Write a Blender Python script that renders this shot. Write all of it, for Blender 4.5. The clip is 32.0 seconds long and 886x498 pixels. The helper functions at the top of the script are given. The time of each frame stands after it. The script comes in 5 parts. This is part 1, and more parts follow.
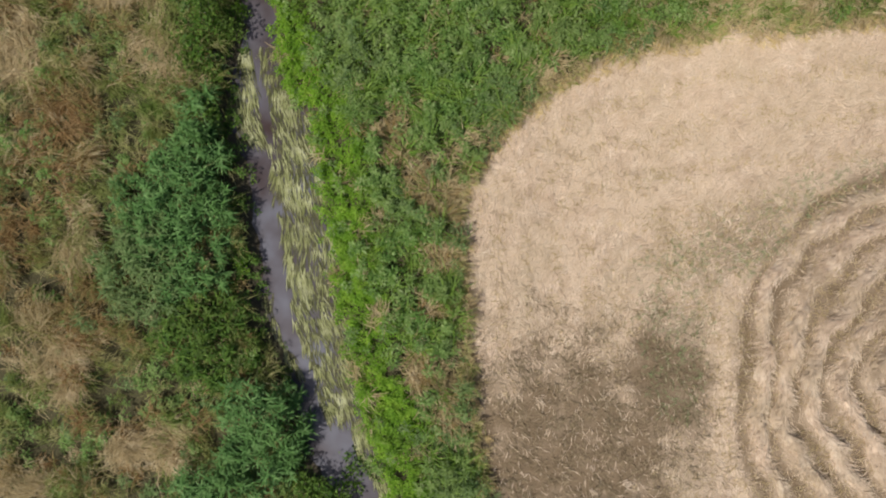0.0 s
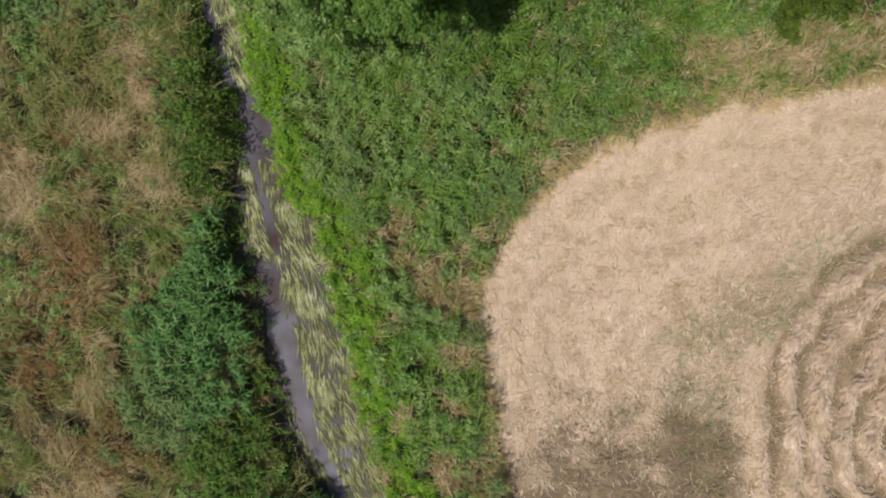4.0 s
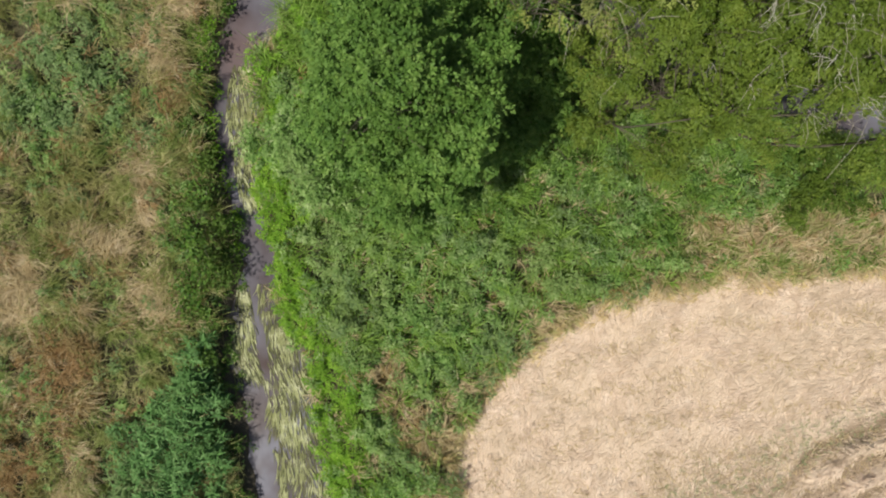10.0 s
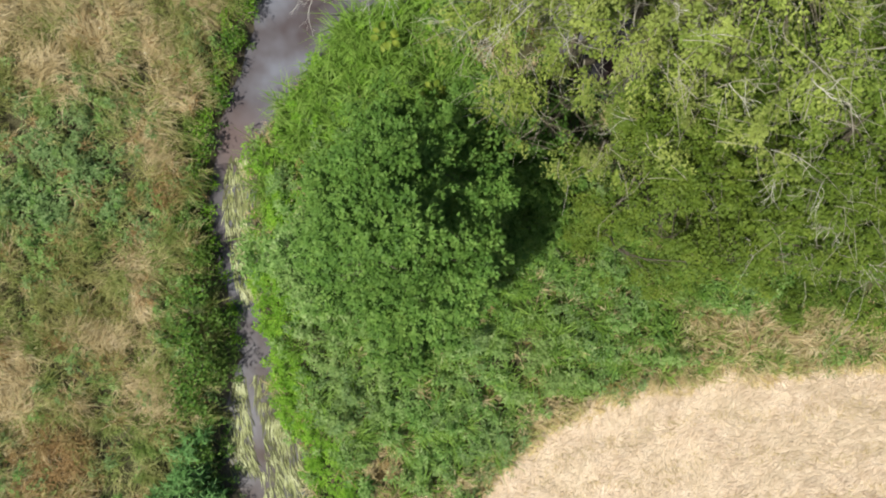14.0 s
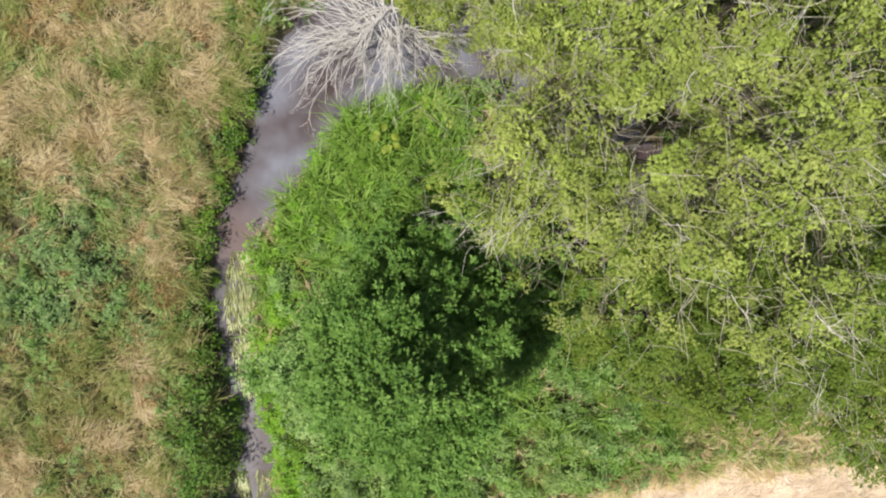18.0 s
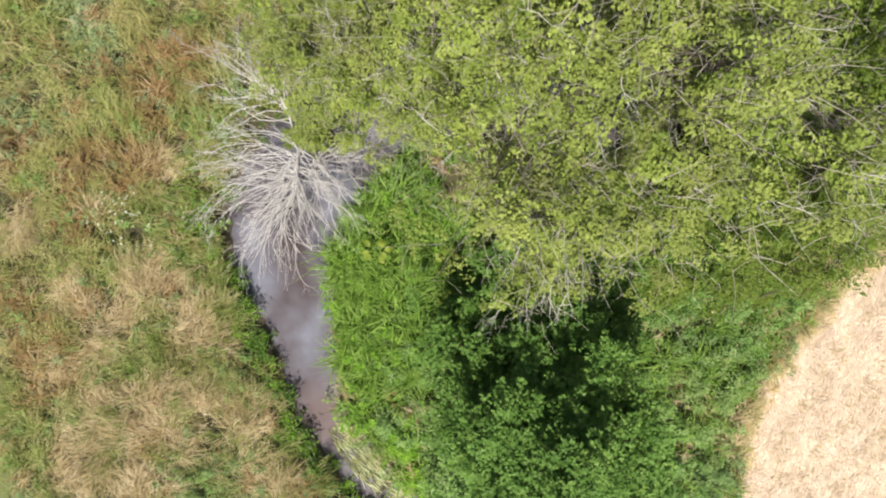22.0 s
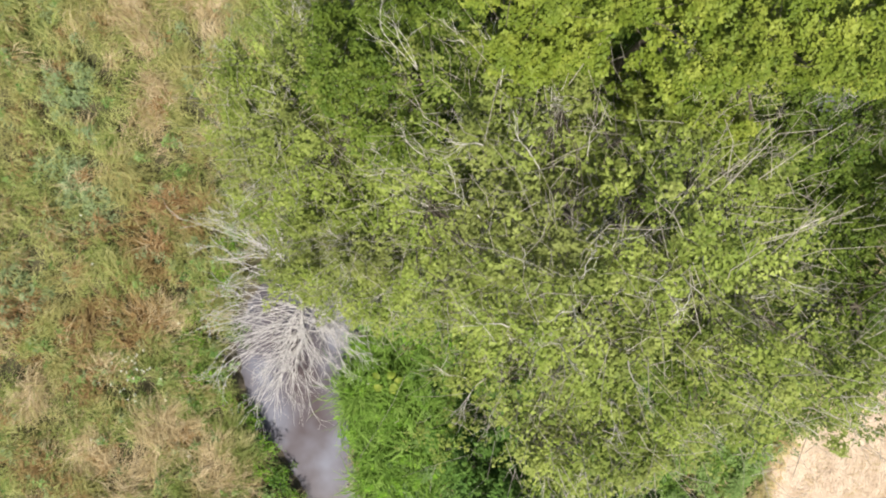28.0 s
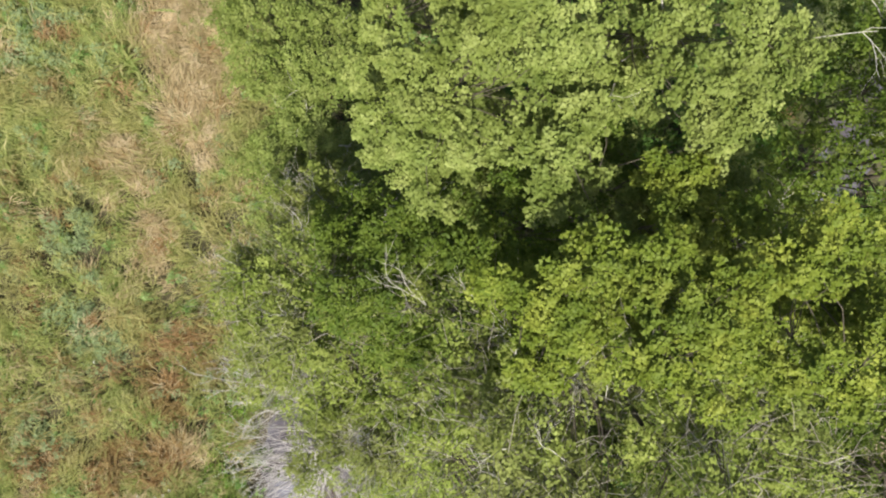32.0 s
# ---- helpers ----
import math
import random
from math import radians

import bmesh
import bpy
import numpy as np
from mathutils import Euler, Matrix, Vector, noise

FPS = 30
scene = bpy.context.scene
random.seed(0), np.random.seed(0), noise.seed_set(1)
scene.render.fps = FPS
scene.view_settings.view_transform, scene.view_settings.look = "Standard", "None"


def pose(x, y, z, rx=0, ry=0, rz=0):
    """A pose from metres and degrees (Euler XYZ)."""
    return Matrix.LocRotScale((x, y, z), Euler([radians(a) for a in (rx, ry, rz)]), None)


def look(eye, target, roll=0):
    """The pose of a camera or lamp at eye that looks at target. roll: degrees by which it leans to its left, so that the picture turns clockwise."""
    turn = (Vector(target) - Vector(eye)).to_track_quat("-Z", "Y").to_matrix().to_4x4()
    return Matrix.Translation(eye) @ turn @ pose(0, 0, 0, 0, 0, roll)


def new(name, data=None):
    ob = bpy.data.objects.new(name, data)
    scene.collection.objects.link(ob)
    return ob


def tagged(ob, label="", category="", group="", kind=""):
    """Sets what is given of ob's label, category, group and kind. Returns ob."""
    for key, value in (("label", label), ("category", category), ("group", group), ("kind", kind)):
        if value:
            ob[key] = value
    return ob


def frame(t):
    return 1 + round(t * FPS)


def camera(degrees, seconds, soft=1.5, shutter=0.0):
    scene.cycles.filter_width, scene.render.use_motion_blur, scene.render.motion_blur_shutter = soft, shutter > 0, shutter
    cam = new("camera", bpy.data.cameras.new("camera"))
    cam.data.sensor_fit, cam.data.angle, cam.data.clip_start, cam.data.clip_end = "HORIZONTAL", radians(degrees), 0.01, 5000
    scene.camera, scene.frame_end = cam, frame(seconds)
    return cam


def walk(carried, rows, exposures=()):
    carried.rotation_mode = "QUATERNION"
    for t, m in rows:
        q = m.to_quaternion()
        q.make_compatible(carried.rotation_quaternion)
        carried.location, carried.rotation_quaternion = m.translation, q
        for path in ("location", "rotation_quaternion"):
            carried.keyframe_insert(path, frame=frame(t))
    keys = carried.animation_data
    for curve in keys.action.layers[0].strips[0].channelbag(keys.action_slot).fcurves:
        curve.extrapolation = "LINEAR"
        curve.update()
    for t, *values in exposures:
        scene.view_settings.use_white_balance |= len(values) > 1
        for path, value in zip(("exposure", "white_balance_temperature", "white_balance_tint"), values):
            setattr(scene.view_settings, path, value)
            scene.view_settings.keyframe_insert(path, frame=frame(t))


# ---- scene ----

# ---------------------------------------------------------------- camera
cam = camera(70, 32.0, soft=2.1)
PATH = [
    (0, pose(-0.000, -0.000, 19.707, -0.09, -0.37, 0.00)),
    (0.5, pose(0.013, 0.358, 19.673, -0.02, -0.24, -0.05)),
    (1, pose(0.042, 0.721, 19.652, 0.06, -0.12, -0.09)),
    (1.5, pose(0.070, 1.105, 19.618, 0.08, 0.08, -1.68)),
    (2, pose(0.046, 1.477, 19.626, 0.09, 0.14, -4.29)),
    (2.5, pose(0.020, 1.853, 19.623, 0.05, 0.23, -5.21)),
    (3, pose(-0.041, 2.239, 19.624, 0.04, 0.19, -5.31)),
    (3.5, pose(-0.091, 2.615, 19.647, 0.06, 0.10, -5.36)),
    (5.5, pose(-0.036, 3.979, 19.678, 0.29, 0.18, -5.42)),
    (6, pose(0.001, 4.295, 19.679, 0.46, 0.23, -5.45)),
    (6.5, pose(0.063, 4.668, 19.683, 0.52, 0.32, -5.46)),
    (7, pose(0.088, 5.101, 19.700, 0.41, 0.30, -5.52)),
    (7.5, pose(0.142, 5.569, 19.722, 0.20, 0.33, -5.53)),
    (8, pose(0.191, 6.033, 19.731, 0.02, 0.34, -5.52)),
    (8.5, pose(0.223, 6.470, 19.735, -0.09, 0.31, -2.45)),
    (9, pose(0.291, 6.869, 19.745, -0.16, 0.38, -1.72)),
    (9.5, pose(0.304, 7.244, 19.747, -0.15, 0.31, 0.09)),
    (10, pose(0.307, 7.603, 19.751, -0.14, 0.24, 0.57)),
    (10.5, pose(0.269, 7.975, 19.740, -0.16, 0.11, 0.61)),
    (11, pose(0.247, 8.335, 19.730, -0.16, -0.03, 0.56)),
    (11.5, pose(0.237, 8.678, 19.737, -0.10, -0.11, 0.60)),
    (12, pose(0.230, 9.021, 19.730, -0.04, -0.15, 0.59)),
    (12.5, pose(0.217, 9.358, 19.741, 0.03, -0.22, 0.59)),
    (13, pose(0.203, 9.696, 19.738, 0.11, -0.26, 0.57)),
    (13.5, pose(0.201, 10.057, 19.741, 0.11, -0.25, 0.56)),
    (14, pose(0.201, 10.432, 19.731, 0.07, -0.24, 0.58)),
    (14.5, pose(0.196, 10.816, 19.734, 0.02, -0.22, 0.55)),
    (16.5, pose(0.137, 12.453, 19.755, -0.41, -0.30, 0.49)),
    (17, pose(0.158, 12.832, 19.744, -0.40, -0.21, 0.45)),
    (17.5, pose(0.166, 13.172, 19.734, -0.28, -0.16, 0.38)),
    (18, pose(0.146, 13.469, 19.751, -0.04, -0.19, 0.30)),
    (18.5, pose(0.143, 13.782, 19.752, 0.07, -0.06, -3.75)),
    (19, pose(0.131, 14.079, 19.776, 0.05, 0.09, -11.72)),
    (19.5, pose(0.121, 14.342, 19.801, 0.04, 0.20, -18.76)),
    (20, pose(0.140, 14.605, 19.811, -0.02, 0.31, -22.76)),
    (20.5, pose(0.162, 14.826, 19.844, -0.06, 0.39, -27.02)),
    (21, pose(0.191, 15.020, 19.852, -0.10, 0.51, -31.44)),
    (21.5, pose(0.218, 15.198, 19.864, -0.14, 0.56, -35.77)),
    (22, pose(0.264, 15.340, 19.876, -0.12, 0.65, -39.81)),
    (22.5, pose(0.315, 15.461, 19.885, -0.12, 0.76, -43.91)),
    (23, pose(0.375, 15.583, 19.899, -0.18, 0.81, -46.26)),
    (23.5, pose(0.453, 15.707, 19.902, -0.10, 0.78, -46.19)),
    (24, pose(0.578, 15.874, 19.919, 0.04, 0.72, -46.14)),
    (24.5, pose(0.755, 16.077, 19.945, 0.11, 0.68, -46.08)),
    (26.5, pose(1.495, 17.397, 20.252, 0.30, -0.48, -45.95)),
    (27, pose(1.794, 17.735, 20.312, 0.28, -0.57, -45.85)),
    (27.5, pose(2.111, 18.077, 20.411, 0.18, -0.69, -45.90)),
    (28, pose(2.451, 18.413, 20.442, 0.11, -0.70, -45.90)),
    (28.5, pose(2.809, 18.747, 20.447, -0.02, -0.64, -45.92)),
    (29, pose(3.150, 19.087, 20.432, -0.04, -0.59, -47.37)),
    (29.5, pose(3.478, 19.438, 20.447, -0.13, -0.55, -51.34)),
    (30, pose(3.808, 19.776, 20.442, -0.21, -0.55, -51.30)),
    (30.5, pose(4.108, 20.101, 20.463, -0.19, -0.63, -51.22)),
    (31, pose(4.424, 20.430, 20.477, -0.23, -0.70, -51.15)),
    (31.5, pose(4.763, 20.731, 20.452, -0.32, -0.62, -51.16)),
    (32, pose(5.113, 21.025, 20.423, -0.48, -0.54, -51.30)),
]
EXPOSURES = [(0, -0.18, 6500, 11), (3, -0.2, 6500, 12), (7, -0.02, 6500, 12), (10, 0.2, 6500, 9), (13, 0.43, 6500, 3), (15, 0.53, 6500, 4), (19, 0.74, 6500, 9), (26, 0.76, 6500, 10), (32, 0.71, 6500, 10)]
walk(cam, PATH, EXPOSURES)

# ---------------------------------------------------------------- light
SUN_AZIMUTH, SUN_HEIGHT = radians(235), radians(60)
sky_world = bpy.data.worlds.new("sky")
scene.world = sky_world
sky_world.use_nodes = True
sky = sky_world.node_tree.nodes.new("ShaderNodeTexSky")
sky.sky_type, sky.sun_disc = "NISHITA", False
sky.sun_elevation, sky.sun_rotation = SUN_HEIGHT, SUN_AZIMUTH
sky.dust_density = 3.0
sky_world.node_tree.links.new(sky.outputs[0], sky_world.node_tree.nodes["Background"].inputs[0])
sky_world.node_tree.nodes["Background"].inputs[1].default_value = 0.072
sun = new("sun", bpy.data.lights.new("sun", "SUN"))
sun.data.energy, sun.data.angle, sun.data.color = 4.6, radians(1.0), (1.0, 0.95, 0.815)
to_sun = Vector((math.sin(SUN_AZIMUTH) * math.cos(SUN_HEIGHT), math.cos(SUN_AZIMUTH) * math.cos(SUN_HEIGHT), math.sin(SUN_HEIGHT)))
sun.matrix_world = look(to_sun * 60, (0, 0, 0))


# ---------------------------------------------------------------- materials
def node_mat(name):
    m = bpy.data.materials.new(name)
    m.use_nodes = True
    n = m.node_tree.nodes
    return m, n, m.node_tree.links, n["Principled BSDF"]


def ramp(nodes, colours):
    r = nodes.new("ShaderNodeValToRGB")
    el = r.color_ramp.elements
    while len(el) < len(colours):
        el.new(0.5)
    for i, c in enumerate(colours):
        el[i].position = i / (len(colours) - 1)
        el[i].color = (*c, 1)
    return r


def leafy(name, colours, rough=0.6, through_light=0.18, patch=0.6, patch_colour=None, gloss=0.2, tuft_scale=2.4, single=0.3):
    """Foliage: a colour for each leaf, a slow drift of tone over the ground, some light through the blade."""
    m, n, l, bsdf = node_mat(name)
    geo = n.new("ShaderNodeNewGeometry")
    tone = ramp(n, colours)
    tuft = n.new("ShaderNodeTexNoise")
    tuft.inputs["Scale"].default_value, tuft.inputs["Detail"].default_value = tuft_scale, 3.0
    l.new(geo.outputs["Position"], tuft.inputs["Vector"])
    spread = n.new("ShaderNodeMapRange")
    spread.inputs[1].default_value, spread.inputs[2].default_value, spread.inputs[4].default_value = 0.32, 0.68, 1.0 - single
    l.new(tuft.outputs[0], spread.inputs[0])
    pick = n.new("ShaderNodeMath")
    pick.operation = "MULTIPLY_ADD"
    pick.inputs[1].default_value = single
    l.new(geo.outputs["Random Per Island"], pick.inputs[0])
    l.new(spread.outputs[0], pick.inputs[2])
    l.new(pick.outputs[0], tone.inputs[0])
    spot = n.new("ShaderNodeTexNoise")
    spot.inputs["Scale"].default_value, spot.inputs["Detail"].default_value = patch, 4.0
    l.new(geo.outputs["Position"], spot.inputs["Vector"])
    bend = n.new("ShaderNodeMapRange")
    bend.inputs[1].default_value, bend.inputs[2].default_value = 0.42, 0.64
    l.new(spot.outputs[0], bend.inputs[0])
    mix = n.new("ShaderNodeMix")
    mix.data_type = "RGBA"
    l.new(bend.outputs[0], mix.inputs[0])
    l.new(tone.outputs[0], mix.inputs[6])
    second = n.new("ShaderNodeMix")
    second.data_type, second.blend_type = "RGBA", "MIX"
    second.inputs[0].default_value = 0.55
    second.inputs[7].default_value = (*(patch_colour or [c * 0.8 for c in colours[0]]), 1)
    l.new(tone.outputs[0], second.inputs[6])
    l.new(second.outputs[2], mix.inputs[7])
    l.new(mix.outputs[2], bsdf.inputs["Base Color"])
    bsdf.inputs["Roughness"].default_value = rough
    bsdf.inputs["Specular IOR Level"].default_value = gloss
    if through_light:
        lit = n.new("ShaderNodeBsdfTranslucent")
        l.new(mix.outputs[2], lit.inputs[0])
        both = n.new("ShaderNodeMixShader")
        both.inputs[0].default_value = through_light
        l.new(bsdf.outputs[0], both.inputs[1])
        l.new(lit.outputs[0], both.inputs[2])
        l.new(both.outputs[0], n["Material Output"].inputs[0])
    return m


def barky(name, colours, scale=14.0):
    m, n, l, bsdf = node_mat(name)
    geo = n.new("ShaderNodeNewGeometry")
    tex = n.new("ShaderNodeTexNoise")
    tex.inputs["Scale"].default_value, tex.inputs["Detail"].default_value = scale, 6.0
    l.new(geo.outputs["Position"], tex.inputs["Vector"])
    tone = ramp(n, colours)
    l.new(tex.outputs[0], tone.inputs[0])
    l.new(tone.outputs[0], bsdf.inputs["Base Color"])
    bump = n.new("ShaderNodeBump")
    bump.inputs["Strength"].default_value, bump.inputs["Distance"].default_value = 0.5, 0.02
    l.new(tex.outputs[0], bump.inputs["Height"])
    l.new(bump.outputs[0], bsdf.inputs["Normal"])
    bsdf.inputs["Roughness"].default_value = 0.85
    return m


MEADOW = leafy("meadow_grass", [(0.06, 0.115, 0.018), (0.145, 0.22, 0.044), (0.25, 0.30, 0.095), (0.39, 0.385, 0.17), (0.58, 0.52, 0.30)], patch=0.4, patch_colour=(0.26, 0.225, 0.085), through_light=0.42, tuft_scale=1.7, single=0.25)
PALE = leafy("pale_grass", [(0.15, 0.21, 0.045), (0.28, 0.33, 0.10), (0.40, 0.42, 0.155), (0.52, 0.50, 0.25)], patch=0.5, patch_colour=(0.42, 0.355, 0.165), through_light=0.42, tuft_scale=1.8, single=0.3)
DRY = leafy("dry_grass", [(0.35, 0.27, 0.145), (0.53, 0.43, 0.26), (0.72, 0.61, 0.43)], patch=0.8, patch_colour=(0.35, 0.285, 0.145), tuft_scale=2.2, through_light=0.42, single=0.3)
RUST = leafy("rust_grass", [(0.215, 0.132, 0.055), (0.36, 0.232, 0.11), (0.50, 0.35, 0.20)], patch=0.8, patch_colour=(0.22, 0.20, 0.07), through_light=0.4, tuft_scale=1.6, single=0.25)
HERB = leafy("grey_green_herb", [(0.062, 0.13, 0.034), (0.145, 0.235, 0.082), (0.275, 0.37, 0.165)], patch=0.9, patch_colour=(0.15, 0.20, 0.075), through_light=0.32, tuft_scale=3.5, single=0.4)
PALEHERB = leafy("pale_herb", [(0.16, 0.23, 0.10), (0.24, 0.32, 0.16), (0.34, 0.40, 0.23)], patch=0.7, patch_colour=(0.24, 0.29, 0.12), through_light=0.35)
NETTLE = leafy("nettle", [(0.045, 0.11, 0.018), (0.112, 0.22, 0.048), (0.215, 0.34, 0.10), (0.40, 0.49, 0.24)], patch=0.45, patch_colour=(0.20, 0.265, 0.09), through_light=0.32, tuft_scale=2.6, single=0.35)
BRIGHT = leafy("bank_green", [(0.06, 0.155, 0.010), (0.155, 0.305, 0.022), (0.29, 0.455, 0.055)], through_light=0.3, patch=0.9, patch_colour=(0.11, 0.23, 0.02), tuft_scale=3.0)
REED = leafy("reed", [(0.035, 0.10, 0.024), (0.09, 0.20, 0.055), (0.20, 0.34, 0.125)], patch=0.8, patch_colour=(0.08, 0.17, 0.04), tuft_scale=3.0, single=0.35)
SEDGE = leafy("sedge", [(0.07, 0.145, 0.016), (0.145, 0.25, 0.038), (0.26, 0.385, 0.09)], patch=0.7, patch_colour=(0.12, 0.20, 0.035))
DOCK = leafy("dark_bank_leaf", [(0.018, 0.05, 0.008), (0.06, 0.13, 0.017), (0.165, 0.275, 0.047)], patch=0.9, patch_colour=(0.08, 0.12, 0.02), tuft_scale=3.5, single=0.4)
ALDER = leafy("alder_leaf", [(0.04, 0.098, 0.016), (0.10, 0.195, 0.036), (0.205, 0.32, 0.074)], through_light=0.28, patch=0.6, patch_colour=(0.075, 0.145, 0.024), tuft_scale=2.6, single=0.35)
WILLOW = leafy("willow_leaf", [(0.095, 0.14, 0.022), (0.185, 0.24, 0.044), (0.31, 0.36, 0.09)], through_light=0.18, patch=0.7, patch_colour=(0.16, 0.165, 0.06), tuft_scale=2.2, single=0.18)
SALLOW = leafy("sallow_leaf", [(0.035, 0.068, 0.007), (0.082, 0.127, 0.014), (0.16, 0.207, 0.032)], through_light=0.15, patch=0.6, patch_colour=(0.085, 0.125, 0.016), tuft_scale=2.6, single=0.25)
LIME = leafy("yellow_green_leaf", [(0.07, 0.112, 0.010), (0.145, 0.19, 0.022), (0.275, 0.31, 0.052)], through_light=0.12, patch=0.7, patch_colour=(0.10, 0.14, 0.02), tuft_scale=2.6, single=0.1)
OAK = leafy("grey_green_leaf", [(0.088, 0.128, 0.022), (0.175, 0.225, 0.052), (0.295, 0.34, 0.105)], through_light=0.13, patch=0.7, patch_colour=(0.14, 0.175, 0.036), tuft_scale=2.6, single=0.15)
SHRUB = leafy("yellow_green_shrub", [(0.028, 0.058, 0.006), (0.072, 0.115, 0.012), (0.14, 0.195, 0.03)], patch=0.7, patch_colour=(0.05, 0.08, 0.011), tuft_scale=3.0, single=0.25)
WEED = leafy("water_weed", [(0.17, 0.19, 0.07), (0.31, 0.325, 0.16), (0.52, 0.53, 0.35)], through_light=0.0, patch=0.9, patch_colour=(0.13, 0.14, 0.04))
DEEPWEED = leafy("submerged_weed", [(0.04, 0.045, 0.02), (0.08, 0.085, 0.033), (0.14, 0.14, 0.06)], through_light=0.0, patch=0.9, patch_colour=(0.08, 0.07, 0.05))
GOLD = leafy("golden_straw", [(0.40, 0.29, 0.13), (0.58, 0.45, 0.23), (0.74, 0.61, 0.36)], through_light=0.15, patch=0.6, patch_colour=(0.44, 0.35, 0.18), tuft_scale=2.6, single=0.4)
STRAW = leafy("straw", [(0.45, 0.338, 0.245), (0.60, 0.475, 0.372), (0.73, 0.61, 0.505)], through_light=0.1, patch=0.5, patch_colour=(0.48, 0.39, 0.28), tuft_scale=2.2, single=0.3)
STUBBLE = leafy("old_stubble", [(0.14, 0.10, 0.06), (0.23, 0.175, 0.11), (0.36, 0.28, 0.19)], through_light=0.05, patch=0.7, patch_colour=(0.17, 0.145, 0.09))
FLOWER = leafy("white_flower", [(0.70, 0.70, 0.60), (0.8, 0.8, 0.72)], through_light=0.1)
BARK = barky("willow_bark", [(0.10, 0.085, 0.06), (0.26, 0.23, 0.18), (0.40, 0.37, 0.31)])
TWIG = barky("grey_twig", [(0.26, 0.24, 0.20), (0.44, 0.42, 0.38), (0.60, 0.58, 0.54)])
TWIGS = barky("brown_grey_twig", [(0.18, 0.16, 0.13), (0.30, 0.275, 0.23), (0.44, 0.41, 0.36)])
DARKBARK = barky("dark_bark", [(0.035, 0.03, 0.022), (0.08, 0.066, 0.048), (0.15, 0.13, 0.10)])
GREY = barky("dead_wood", [(0.26, 0.24, 0.235), (0.43, 0.41, 0.41), (0.58, 0.56, 0.565)])

# ---------------------------------------------------------------- plan of the ground
# The brook: x, y and half width along its middle.
BROOK = [(5, -40, .9), (2, -20, .9), (-.5, -12, .8), (-2.35, -8, .8), (-3.2, -6, 1.0), (-3.6, -4.5, .95), (-3.95, -3, 1.1), (-4.4, -1.8, 1.15),
         (-4.5, 0, 1.15), (-4.8, 1.5, 1.15), (-4.95, 2.6, 1.15), (-5.4, 4, 1.1), (-5.7, 5.5, .8), (-5.7, 7, .5), (-5.85, 8.2, .4), (-6.15, 9.4, .5),
         (-6.45, 11.3, .7), (-6.45, 12.8, .62), (-6.35, 13.9, .55), (-5.85, 14.9, .78), (-5.2, 16.1, .95), (-4.7, 17.2, 1.25), (-4.0, 18.7, 1.6)]
POOL = [(-4.0, 18.7, 1.6), (-3.0, 19.7, 1.8), (-1.1, 20.2, 1.95), (2, 20, 1.2), (5, 17.5, 1.3), (8.5, 13.4, .9), (12.1, 12.1, .6), (13.6, 11.6, .6), (16, 12.3, .9), (30, 14, 1.5), (70, 40, 2)]
# The edge of the stubble field.
EDGE_X = ([-60, -12, -7.8, -6, -3.2, -.7, .7], [4.0, 2.0, 1.55, 1.1, .85, .66, .5])
EDGE_Y = ([.5, .95, 1.8, 2.7, 3.9, 5.0, 6.9, 9.2, 14, 30, 80], [.7, 2.3, 3.5, 4.4, 5.27, 5.9, 6.4, 6.85, 7.1, 8, 12])
WATER_Z = -0.45


def wobble(x, y, scale, seed=0.0):
    """A cheap smooth noise in -1..1 over the plan."""
    a = np.sin(x * scale * 1.7 + 1.3 * np.sin(y * scale * 1.1 + seed) + seed)
    b = np.sin(y * scale * 1.9 + 1.7 * np.sin(x * scale * 0.8 - seed * 2) + seed * 3)
    c = np.sin((x + y) * scale * 3.1 + seed * 5) * np.sin((x - y) * scale * 2.7 - seed)
    return (a + b + c) / 3


def brook_far(x, y):
    """Metres from the water's edge: below 0 in the water."""
    best = np.full(np.shape(x), 1e9)
    for chain in (BROOK, POOL):
        for (ax, ay, ar), (bx, by, br) in zip(chain, chain[1:]):
            dx, dy = bx - ax, by - ay
            u = np.clip(((x - ax) * dx + (y - ay) * dy) / (dx * dx + dy * dy), 0, 1)
            best = np.minimum(best, np.hypot(x - ax - u * dx, y - ay - u * dy) - ar - u * (br - ar))
    return best + 0.15 * wobble(x, y, 2.9, 0.4) + 0.10 * wobble(x, y, 1.5, 3.1)


def field_in(x, y):
    """Metres inside the stubble field: below 0 outside it."""
    low = x - np.interp(y, *EDGE_X)
    high = (np.interp(x, *EDGE_Y) - y) * 0.75
    return np.where(y < 0.7, np.minimum(low, 4), np.where(x < 0.5, np.minimum(x - 0.5, high), np.minimum(high, 4))) + 0.07 * wobble(x, y, 2.2, 1.1)


def west(x, y):
    """Whether a place lies on the meadow's side of the brook."""
    line = [(-40, 5), (-12, -.5), (-8, -2.35), (-4.5, -3.6), (0, -4.5), (4, -5.4), (7, -5.7), (11.3, -6.5), (13.9, -6.6), (16, -5.2), (18.7, -4), (20.5, -1.5), (24, 2), (30, 9), (60, 30)]
    return x < np.interp(y, [p[0] for p in line], [p[1] for p in line])


def ridges(x, y):
    """Heaped straw in arcs round the turn of the field."""
    r = np.hypot(x - 15.8, (y + 4.3) * 0.9)
    band = np.clip((7.2 - r) / 0.5, 0, 1) * np.clip((r - 1.0), 0, 1)
    return band * (0.5 + 0.5 * np.sin(r * 6.6 + 2.6 * wobble(x, y, 0.8, 2.0))) ** 1.3


